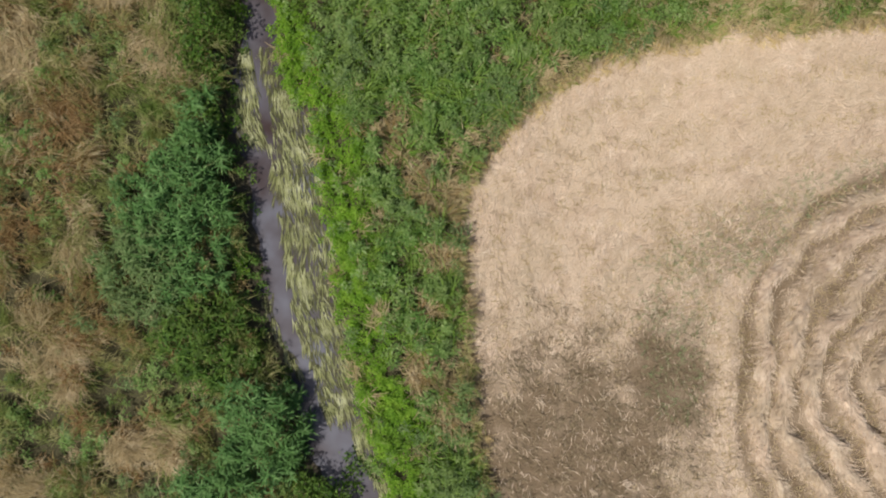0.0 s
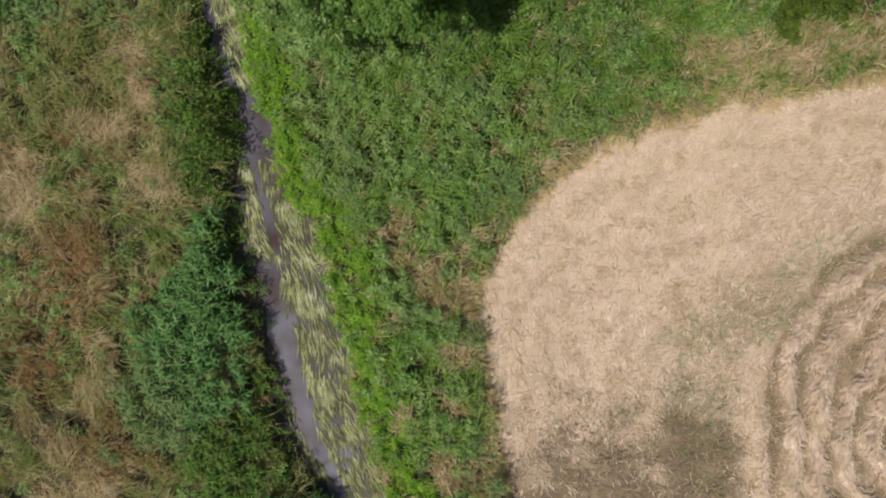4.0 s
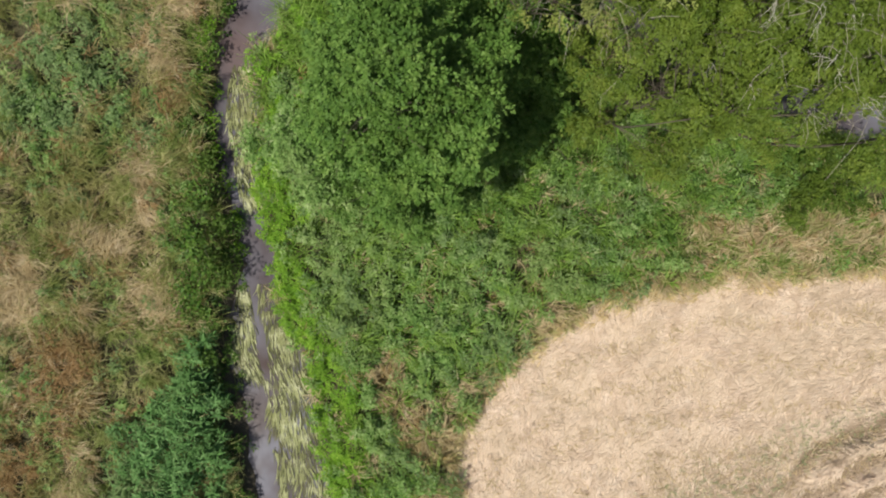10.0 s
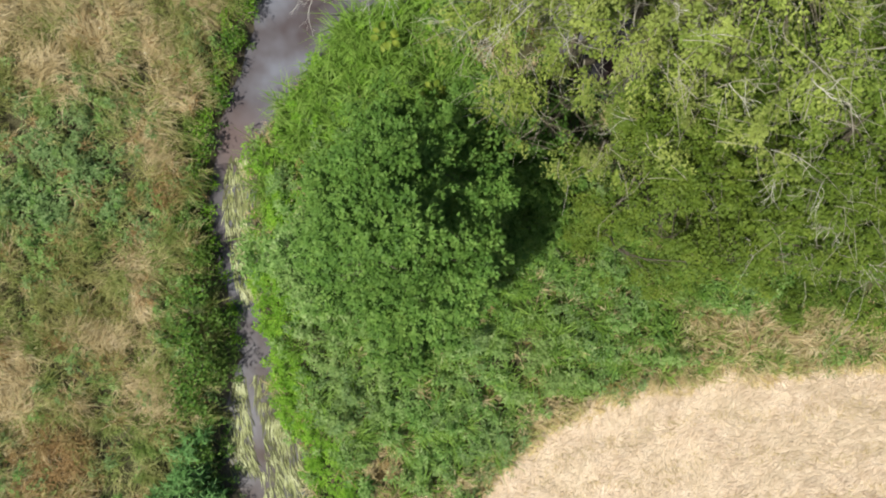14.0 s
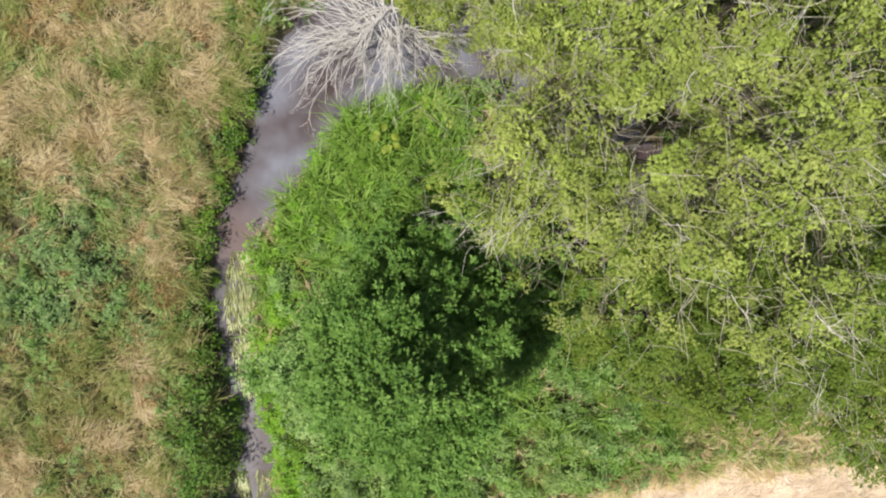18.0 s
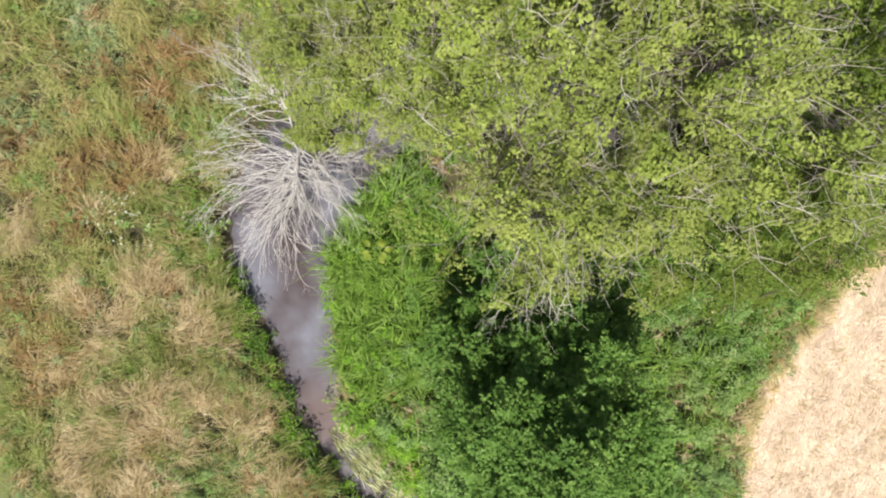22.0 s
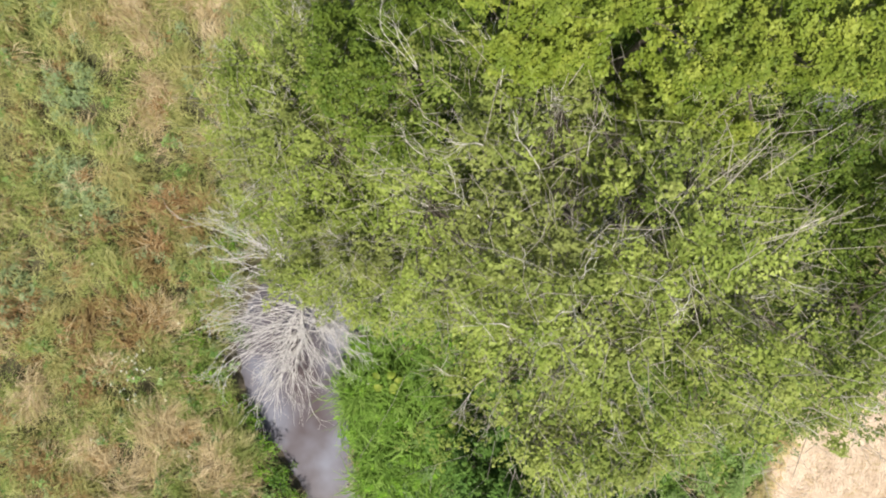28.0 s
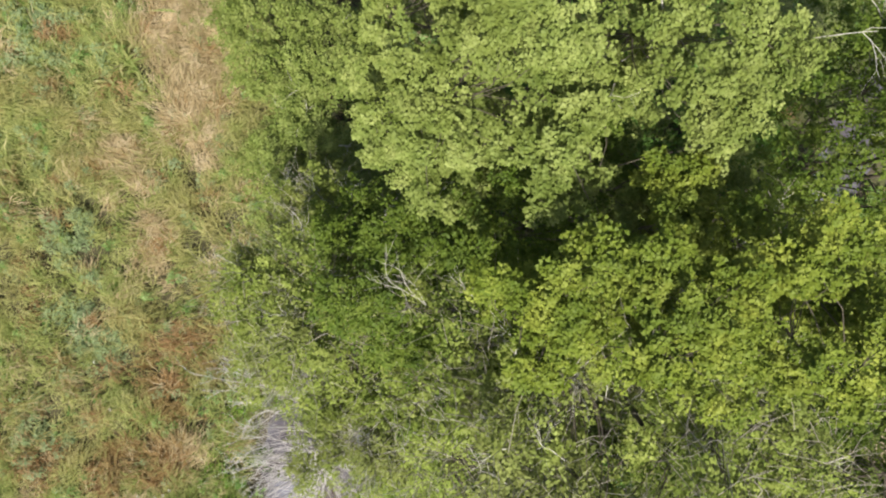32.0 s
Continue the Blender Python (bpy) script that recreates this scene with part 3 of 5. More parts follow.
# ---------------------------------------------------------------- east bank
def build_east():
    rng = np.random.default_rng(12)
    box = (-7, 15.5, -9, 31)
    side = lambda x, y: ((~west(x, y)) & dry_land(x, y, 0.02) & (field_in(x, y) < 0.05)).astype(float)
    strip = lambda x, y: np.clip((1.6 + 0.55 * wobble(x, y, 1.3, 2) + 0.35 * wobble(x, y, 3.3, 6) - brook_far(x, y)) / 0.4, 0, 1) * (y < 18) * (x < 0)
    margin = lambda x, y: np.clip(1.4 - np.abs(field_in(x, y) + 0.8) / 0.75 + 0.3 * wobble(x, y, 1.4, 2), 0, 1) * np.clip(x - 7.2, 0, 1) * 0.93
    tan = lambda x, y: np.maximum(np.clip(inside(x, y, [p for p in TAN_EAST if p[0] < 8]) * 2.5, 0, 1), margin(x, y))
    bed = lambda x, y: np.clip((2.9 - np.hypot((x + 1.8) * 0.95, y - 15.3)) / 0.5, 0, 1) + strip(x, y) * (y > 12.6)
    marsh = lambda x, y: np.clip(inside(x, y, [(-5.1, 14.3, .65, 1.3, -12), (-5.45, 12.0, .35, 1.3, 5)]) * 3, 0, 1)
    strip_all, strip = strip, lambda x, y: strip_all(x, y) * (1 - marsh(x, y))
    seen = lambda x, y: np.where((y > 12.5) & (x > 1), 0.22, 1.0)
    # Where paler nettles thin out, so the growth by the trees looks shaded.
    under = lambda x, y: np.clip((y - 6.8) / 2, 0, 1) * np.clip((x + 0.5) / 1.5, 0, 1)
    x, y = scatter(rng, box, 17, lambda x, y: side(x, y) * (1 - .55 * under(x, y)) * np.clip(0.15 + 1.1 * hump(x, y), 0, 1) * (1 - strip(x, y)) * (1 - tan(x, y)) * (1 - np.clip(bed(x, y), 0, 1) * .8) * (1 - marsh(x, y)) * seen(x, y) * np.clip(-field_in(x, y) / .5 - .2, 0, 1))
    stuff("nettles", herbs(x, y, 32, 0.85, 0.16, rng, slim=0.34), NETTLE, "dense mid-green nettles and herbs on the bank", "plants")
    x, y = scatter(rng, box, 6, lambda x, y: side(x, y) * (1 - strip(x, y)) * (1 - tan(x, y) * .85) * seen(x, y) * np.clip(-field_in(x, y) / .4, 0, 1))
    stuff("bank_grass", tufts(x, y, 22, 0.8, 0.026, 0.95, rng), SEDGE, "long green grass growing through the nettles", "grass")
    x, y = scatter(rng, box, 40, lambda x, y: side(x, y) * marsh(x, y) * np.clip(.5 + wobble(x, y, 2.6, 3), .1, 1))
    cut = rng.random(len(x)) < 0.6
    stuff("marsh_grass", tufts(x[cut], y[cut], 14, 0.42, 0.02, 1.0, rng, spread=0.06), MEADOW, "short olive and straw-coloured sedge on the wet margin", "grass")
    stuff("marsh_plants", herbs(x[~cut], y[~cut], 12, 0.25, 0.06, rng, spread=0.1), DOCK, "small dark green plants on the wet margin", "plants")
    x, y = scatter(rng, box, 26, lambda x, y: side(x, y) * strip(x, y) * (y < 13))
    stuff("bank_plants", herbs(x, y, 24, 0.55, 0.10, rng, slim=0.55), BRIGHT, "bright yellow-green low plants along the water's edge", "plants")
    x, y = scatter(rng, box, 12, lambda x, y: side(x, y) * dry_land(x, y, .3) * (1 - marsh(x, y)) * np.clip(bed(x, y), 0, 1))
    stuff("reed_bed", tufts(x, y, 34, 1.15, 0.03, 1.1, rng, spread=0.2, droop=1.2, lie=0.15), SEDGE, "tall arching green sedge and reed inside the bend", "reeds")
    x, y = scatter(rng, box, 13, lambda x, y: side(x, y) * np.clip(strip(x, y) + .45 * bed(x, y), 0, 1) * (1 - marsh(x, y)) * (y > 11.5))
    stuff("bank_plants", herbs(x, y, 26, 0.9, 0.13, rng, slim=0.45), BRIGHT, "bright green leafy plants fringing the bend of the brook", "plants")
    x, y = scatter(rng, box, 4, lambda x, y: side(x, y) * tan(x, y))
    stuff("rust_grass", tufts(x, y, 20, 0.55, 0.026, 0.7, rng, lie=0.6), RUST, "brown matted grass beside the field", "grass")
    x, y = scatter(rng, box, 16, lambda x, y: side(x, y) * margin(x, y))
    stuff("meadow_grass", tufts(x, y, 20, 0.5, 0.026, 0.8, rng, lie=0.5), MEADOW, "olive and brown rough grass beside the field", "grass")
    x, y = scatter(rng, box, 20, lambda x, y: side(x, y) * tan(x, y))
    stuff("dry_grass", tufts(x, y, 24, 0.55, 0.026, 0.7, rng, lie=0.6), DRY, "dry tan grass along the edge of the field", "grass")
    x, y = scatter(rng, box, 3, lambda x, y: side(x, y) * (1 - strip(x, y)) * np.clip((field_in(x, y) + 2.2) / 2, 0, 1))
    stuff("dry_grass", tufts(x, y, 16, 0.6, 0.022, 0.9, rng), DRY, "dry stems mixed into the growth beside the field", "grass")
    x, y = scatter(rng, box, 10, lambda x, y: side(x, y) * (1 - strip(x, y)) * np.clip(0.15 + 2.0 * wobble(x, y, .8, 6.5), 0, 1) * (1 - tan(x, y)) * seen(x, y) * (1 - .6 * under(x, y)))
    stuff("herbs", herbs(x, y, 26, 1.0, 0.14, rng, slim=0.3), HERB, "paler blue-green leafy stems rising through the nettles", "plants")
    # Dark leaf colour here carries the shade in front of the trees.
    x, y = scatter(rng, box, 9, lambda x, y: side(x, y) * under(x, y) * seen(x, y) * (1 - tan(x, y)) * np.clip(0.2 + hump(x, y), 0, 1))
    stuff("bank_plants", herbs(x, y, 26, 0.8, 0.14, rng, slim=0.4), DOCK, "leafy growth coloured dark for the shade in front of the trees", "plants")
    x, y = scatter(rng, box, 20, lambda x, y: ((~west(x, y)) & dry_land(x, y, .3) & (field_in(x, y) < .2)) * np.clip(1 - np.abs(field_in(x, y) + 0.12) / 0.34, 0, 1))
    stuff("dry_grass", tufts(x, y, 18, 0.4, 0.022, 0.75, rng), PALE, "yellowing grass at the very edge of the stubble", "grass")
    x, y = scatter(rng, box, 16, lambda x, y: ((~west(x, y)) & dry_land(x, y, .3) & (field_in(x, y) < .2)) * np.clip(1 - np.abs(field_in(x, y)) / 0.25, 0, 1))
    stuff("dry_grass", tufts(x, y, 16, 0.38, 0.024, 0.7, rng), DRY, "thin fringe of dry yellow grass at the field margin", "grass")


build_east()


def build_straw():
    rng = np.random.default_rng(13)
    keep = lambda x, y: (field_in(x, y) > 0.1 + 0.1 * rng.random(len(x))) * (1 - 0.9 * np.clip(inside(x, y, BARE, -9.0) * 2.2 + 0.2 * wobble(x, y, 2.3, 8) * (inside(x, y, BARE, -9.0) > 0.1), 0, 1)) * (1 - 0.5 * np.clip(inside(x, y, THIN, -9.0) * 2, 0, 1)) * (0.45 + 0.55 * np.clip(0.5 + 0.8 * wobble(x, y, 1.7, 6) + 0.6 * np.sin(np.hypot(x - 15.8, (y + 4.3) * 0.9) * 5.2 + 1.6 * wobble(x, y, 0.7, 2)), 0, 1)) * np.where(np.hypot(x - 15.8, (y + 4.3) * .9) < 7, 0.08 + 0.92 * ridges(x, y), 1)
    x, y = scatter(rng, (0, 15.5, -9, 9), 380, keep)
    n = len(x)
    flow = np.arctan2(y + 3.9, x - 15.2) + np.pi / 2 + 0.9 * wobble(x, y, 1.3, 2) + rng.normal(0, 0.55, n)
    base = np.stack([x, y, height(x, y) + rng.uniform(0.01, 0.05, n) + 0.07 * ridges(x, y) * rng.random(n)], 1)
    vf = blades(base, flow, rng.uniform(0.10, 0.30, n), rng.uniform(0.012, 0.024, n), rng.normal(0.06, 0.1, n), rng.normal(0.08, 0.12, n), rng)
    stuff("straw", vf, STRAW, "loose pale straw lying over the cut field", "straw")
    x, y = scatter(rng, (0, 15.5, -9, 8), 220, lambda x, y: (field_in(x, y) > .02) * np.clip(inside(x, y, BARE, -9.0) * 2.2, 0, .9) * np.clip(.6 + wobble(x, y, 2.6, 3), 0, 1))
    n = len(x)
    base = np.stack([x, y, height(x, y) + rng.uniform(0.01, 0.05, n)], 1)
    vf = blades(base, rng.uniform(0, 6.28, n), rng.uniform(0.12, 0.34, n), rng.uniform(0.012, 0.026, n), rng.normal(0.25, 0.25, n), rng.normal(0.2, 0.25, n), rng)
    stuff("old_stubble", vf, STUBBLE, "dull brown broken stubble where the straw lies thin", "straw")
    x, y = scatter(rng, (0, 15.5, -9, 8), 150, lambda x, y: (field_in(x, y) > .15) * np.clip(np.sin(field_in(x, y) * 6.5 + 1.5 * wobble(x, y, .8, 2)) * 0.7 + .05 + .3 * wobble(x, y, 1.3, 5), 0, .8) * (1 - np.clip(inside(x, y, BARE, -9.0) * 2, 0, 1)))
    n = len(x)
    base = np.stack([x, y, height(x, y) + rng.uniform(0.02, 0.05, n)], 1)
    vf = blades(base, np.arctan2(y + 3.9, x - 15.2) + rng.normal(0, .8, n), rng.uniform(0.1, 0.28, n), rng.uniform(0.012, 0.022, n), rng.normal(0.1, 0.1, n), rng.normal(0.1, 0.15, n), rng)
    stuff("brown_straw", vf, DRY, "browner straw lying in faint rows along the field edge", "straw")
    x, y = scatter(rng, (0, 15.5, -9, 9), 8, lambda x, y: (field_in(x, y) > .25) * (np.hypot(x - 15.8, (y + 4.3) * .9) > 7) * (1 - np.clip(inside(x, y, BARE, -9.0) * 3, 0, .93)) * (1 - .7 * np.clip(inside(x, y, THIN, -9.0) * 2, 0, 1)) * np.clip(.45 + .9 * wobble(x, y, 1.9, 4), .1, 1))
    n = len(x)
    k = np.repeat(np.arange(n), 18)
    m = len(k)
    lie = (np.arctan2(y + 3.9, x - 15.2) + np.pi / 2 + 1.2 * wobble(x, y, 1.1, 7) + rng.normal(0, .5, n))[k] + rng.normal(0, 0.35, m)
    bx, by = x[k] + rng.normal(0, 0.07, m), y[k] + rng.normal(0, 0.07, m)
    vf = blades(np.stack([bx, by, height(bx, by) + rng.uniform(0.015, 0.05, m)], 1), lie, rng.uniform(0.12, 0.32, m), rng.uniform(0.016, 0.028, m), rng.normal(0.12, 0.08, m), rng.normal(0.22, 0.1, m), rng)
    stuff("straw", vf, STRAW, "loose wisps of pale straw standing off the stubble", "straw")
    x, y = scatter(rng, (-1, 15.5, -9, 9), 30, lambda x, y: (field_in(x, y) > -.08) * np.clip(1.15 - field_in(x, y) / .38 + .5 * wobble(x, y, 1.6, 5), 0, 1) * np.clip((y + 3) / 3, .25, 1))
    n = len(x)
    k = np.repeat(np.arange(n), 14)
    m = len(k)
    lie = np.arctan2(y - 0.0, x - 7.0)[k] + 0.5 * np.pi + 0.5 * wobble(x, y, 1.2, 3)[k] + rng.normal(0, .45, m)
    bx, by = x[k] + rng.normal(0, 0.06, m), y[k] + rng.normal(0, 0.06, m)
    vf = blades(np.stack([bx, by, height(bx, by) + rng.uniform(0.0, 0.1, m)], 1), lie, rng.uniform(0.2, 0.45, m), rng.uniform(0.012, 0.022, m), rng.normal(0.4, 0.2, m), rng.normal(0.6, 0.2, m), rng)
    stuff("standing_straw", vf, GOLD, "golden uncut straw leaning along the edge of the field", "straw")
    x, y = scatter(rng, (3, 16, -10, 4), 26, lambda x, y: (field_in(x, y) > .3) * np.clip(inside(x, y, FIELD_GREEN, -9.0) * 1.8, 0, .8))
    stuff("field_weeds", herbs(x, y, 12, 0.10, 0.045, rng, spread=0.16), PALEHERB, "low grey-green weeds sprouting through the thin stubble", "plants")


build_straw()


def build_weed():
    """Long trailing weed combed by the current, leaving one clear channel: dark strands below the surface, pale ones on it."""
    for name, mat, label, seed, per, wide_of, deep, keep in (
            ("submerged_weed", DEEPWEED, "dark olive weed lying below the surface of the brook", 22, 200, (0.03, 0.06), 0.004, 0.9),
            ("water_weed", WEED, "pale yellow-green weed trailing on the water along the current", 21, 300, (0.018, 0.042), 0.03, 0.32)):
        rng = np.random.default_rng(seed)
        vs = []
        for (ax, ay, ar), (bx, by, br) in zip(BROOK[2:-3], BROOK[3:-2]):
            far = math.hypot(bx - ax, by - ay)
            wide = (ar + br) / 2
            n = int(far * wide * 2 * per)
            u, v = rng.random(n), rng.uniform(-1.1, 1.1, n)
            x = ax + (bx - ax) * u + (by - ay) / far * v * wide
            y = ay + (by - ay) * u - (bx - ax) / far * v * wide
            edge = v + 0.16 * wobble(x, y, 1.6, 3)
            low = (y < 3.4) & (y > -5.4) & (edge > -0.3)
            foot = (y <= -5.4) & (edge > 0.45)
            top = (y >= 3.4) & (y < 6.4) & ((edge > 0.12) | (edge < -0.3))
            left = (y > -4) & (y < -1.4) & (edge < -0.75)
            bend = (y > 8.8) & (y < 13.4) & (edge > -0.35)
            ok = (low | foot | top | left | bend) & (rng.random(n) < np.clip(keep + 0.7 * wobble(x, y, 2.4, 8) + 0.6 * wobble(x, y, 6.0, 1), 0.05, 1))
            x, y = x[ok], y[ok]
            m = len(x)
            if not m:
                continue
            az = np.full(m, math.atan2(ay - by, ax - bx)) + rng.normal(0, 0.16, m) + 0.35 * wobble(x, y, 1.4, 4)
            base = np.stack([x, y, WATER_Z + 0.004 + rng.uniform(0.2, 1.0, m) * deep], 1)
            vs.append(blades(base, az, rng.uniform(0.18, 0.55, m), rng.uniform(*wide_of, m), rng.normal(0.0, 0.02, m), rng.normal(0.02, 0.03, m), rng))
        stuff(name, join(*vs), mat, label, "water plants")


build_weed()


def straw_windrow(radius, turn_from, turn_to, rng):
    """A low heap of straw raked into an arc round the turn of the field."""
    turns = np.linspace(radians(turn_from), radians(turn_to), 110)
    cx, cy = 15.8 + radius * np.cos(turns), -4.3 + radius * np.sin(turns) / 0.9
    ok = (cx < 15.3) & (cy > -9) & (field_in(cx, cy) > 0.5)
    turns, cx, cy = turns[ok], cx[ok], cy[ok]
    root = tagged(new("straw_windrow"), "low heaped row of pale loose straw on the stubble", "straw row", group="curved straw rows")
    base = np.array([cx[0], cy[0], float(height(cx[:1], cy[:1])[0])])
    root.location = base
    across = np.linspace(-1, 1, 11)
    wide = 0.19 + 0.09 * wobble(cx * 2, cy * 2, 1.9, radius)
    wander = -0.394 * wobble(cx, cy, 0.8, 2.0) + 0.07 * wobble(cx, cy, 2.3, radius * 2) + 0.05 * wobble(cx, cy, 5.3, radius)
    rr = radius + across[None] * wide[:, None] + wander[:, None]
    X, Y = 15.8 + rr * np.cos(turns)[:, None], -4.3 + rr * np.sin(turns)[:, None] / 0.9
    heap = np.clip(0.7 + 1.0 * wobble(cx, cy, 1.3, radius * 3), 0.08, 1.3)
    Z = height(X, Y) + (1 - across[None] ** 2) * heap[:, None] * (0.2 + 0.08 * wobble(X, Y, 6.1, radius) + 0.05 * wobble(X, Y, 13.0, radius)) - 0.03 * np.abs(across)[None]
    v = np.stack([X, Y, Z], -1).reshape(-1, 3) - base
    i = (np.arange(len(turns) - 1)[:, None] * 11 + np.arange(10)).reshape(-1, 1)
    part("mound", v, i + [0, 1, 12, 11], STRAW, root, smooth=True)
    n = 34 * len(turns)
    k, u = rng.uniform(0, len(turns) - 1.01, n), rng.normal(0, 0.12, n)
    a, shift, full = (np.interp(k, np.arange(len(turns)), q) for q in (turns, wander, heap))
    x, y = 15.8 + (radius + u + shift) * np.cos(a), -4.3 + (radius + u + shift) * np.sin(a) / 0.9
    ok = rng.random(n) < 0.25 + 0.75 * full
    a, x, y, u, full = a[ok], x[ok], y[ok], u[ok], full[ok]
    n = len(x)
    b = np.stack([x, y, height(x, y) + 0.22 * full * np.clip(1 - (u / .24) ** 2, 0, 1) + rng.uniform(0.005, 0.04, n)], 1) - base
    v, f = blades(b, a + np.pi / 2 + 1.1 * wobble(x, y, 2.2, radius) + rng.normal(0, 0.45, n), rng.uniform(0.14, 0.4, n), rng.uniform(0.012, 0.024, n), rng.normal(0.25, 0.2, n), rng.normal(0.5, 0.25, n), rng)
    tagged(part("loose_straw", v, f, STRAW, root), kind="stuff")


def build_windrows():
    rng = np.random.default_rng(51)
    for k in range(1, 7):
        straw_windrow(0.24 + 0.952 * (k + 0), 95, 265, rng)


build_windrows()


def build_outskirts():
    """Rougher growth round the part that is passed over."""
    rng = np.random.default_rng(61)
    out = lambda x, y: ((x < -14.8) | (x > 15.4) | (y < -8.8) | (y > 30 + 0.25 * x) | (y > 24 + 0.95 * (x + 14.8)))
    x, y = scatter(rng, (-42, 44, -34, 62), 0.6, lambda x, y: out(x, y) * dry_land(x, y, .4) * (field_in(x, y) < -.2))
    cut = west(x, y)
    stuff("rough_grass", tufts(x[cut], y[cut], 9, 0.8, 0.07, 0.7, rng, spread=0.3), MEADOW, "rough meadow grass farther off", "grass")
    stuff("rough_grass", tufts(x[~cut], y[~cut], 9, 0.8, 0.07, 0.7, rng, spread=0.3), NETTLE, "rough green bank growth farther off", "grass")


build_outskirts()


# ---------------------------------------------------------------- trees
def tube(points, radii, sides=6):
    """A tapered limb along some points."""
    p, r = np.asarray(points, float), np.asarray(radii, float)
    d = np.gradient(p, axis=0)
    d /= np.linalg.norm(d, axis=1)[:, None] + 1e-9
    a = np.cross(d, [0.31, 0.17, 0.93])
    a /= np.linalg.norm(a, axis=1)[:, None] + 1e-9
    b = np.cross(d, a)
    ang = np.arange(sides) * 2 * np.pi / sides
    v = p[:, None] + r[:, None, None] * (np.cos(ang)[None, :, None] * a[:, None] + np.sin(ang)[None, :, None] * b[:, None])
    k = len(p)
    i, j = np.meshgrid(np.arange(k - 1), np.arange(sides), indexing="ij")
    f = np.stack([i * sides + j, i * sides + (j + 1) % sides, (i + 1) * sides + (j + 1) % sides, (i + 1) * sides + j], -1).reshape(-1, 4)
    return v.reshape(-1, 3), f


def bent(a, b, rng, sag=0.12, steps=5):
    """A wavering line from a to b."""
    a, b = np.asarray(a, float), np.asarray(b, float)
    t = np.linspace(0, 1, steps)[:, None]
    far = np.linalg.norm(b - a)
    off = rng.normal(0, 1, (2, 3)) * far * sag
    return a + (b - a) * t + off[0] * np.sin(t * np.pi) + off[1] * 0.4 * np.sin(2 * t * np.pi)


def fork(start, way, length, radius, rng, depth, out, splay=0.5, count=3):
    """A branching bare limb; adds (points, radii) to out."""
    way = np.asarray(way, float) / np.linalg.norm(way)
    end = np.asarray(start, float) + way * length
    line = bent(start, end, rng, 0.07)
    out.append((line, np.linspace(radius, radius * 0.45, len(line))))
    if depth:
        for k in range(count):
            u = rng.uniform(0.35, 1.0)
            at = line[min(int(u * (len(line) - 1)), len(line) - 1)]
            fork(at, way + rng.normal(0, splay, 3), length * rng.uniform(0.45, 0.75), radius * 0.5, rng, depth - 1, out, splay, count)


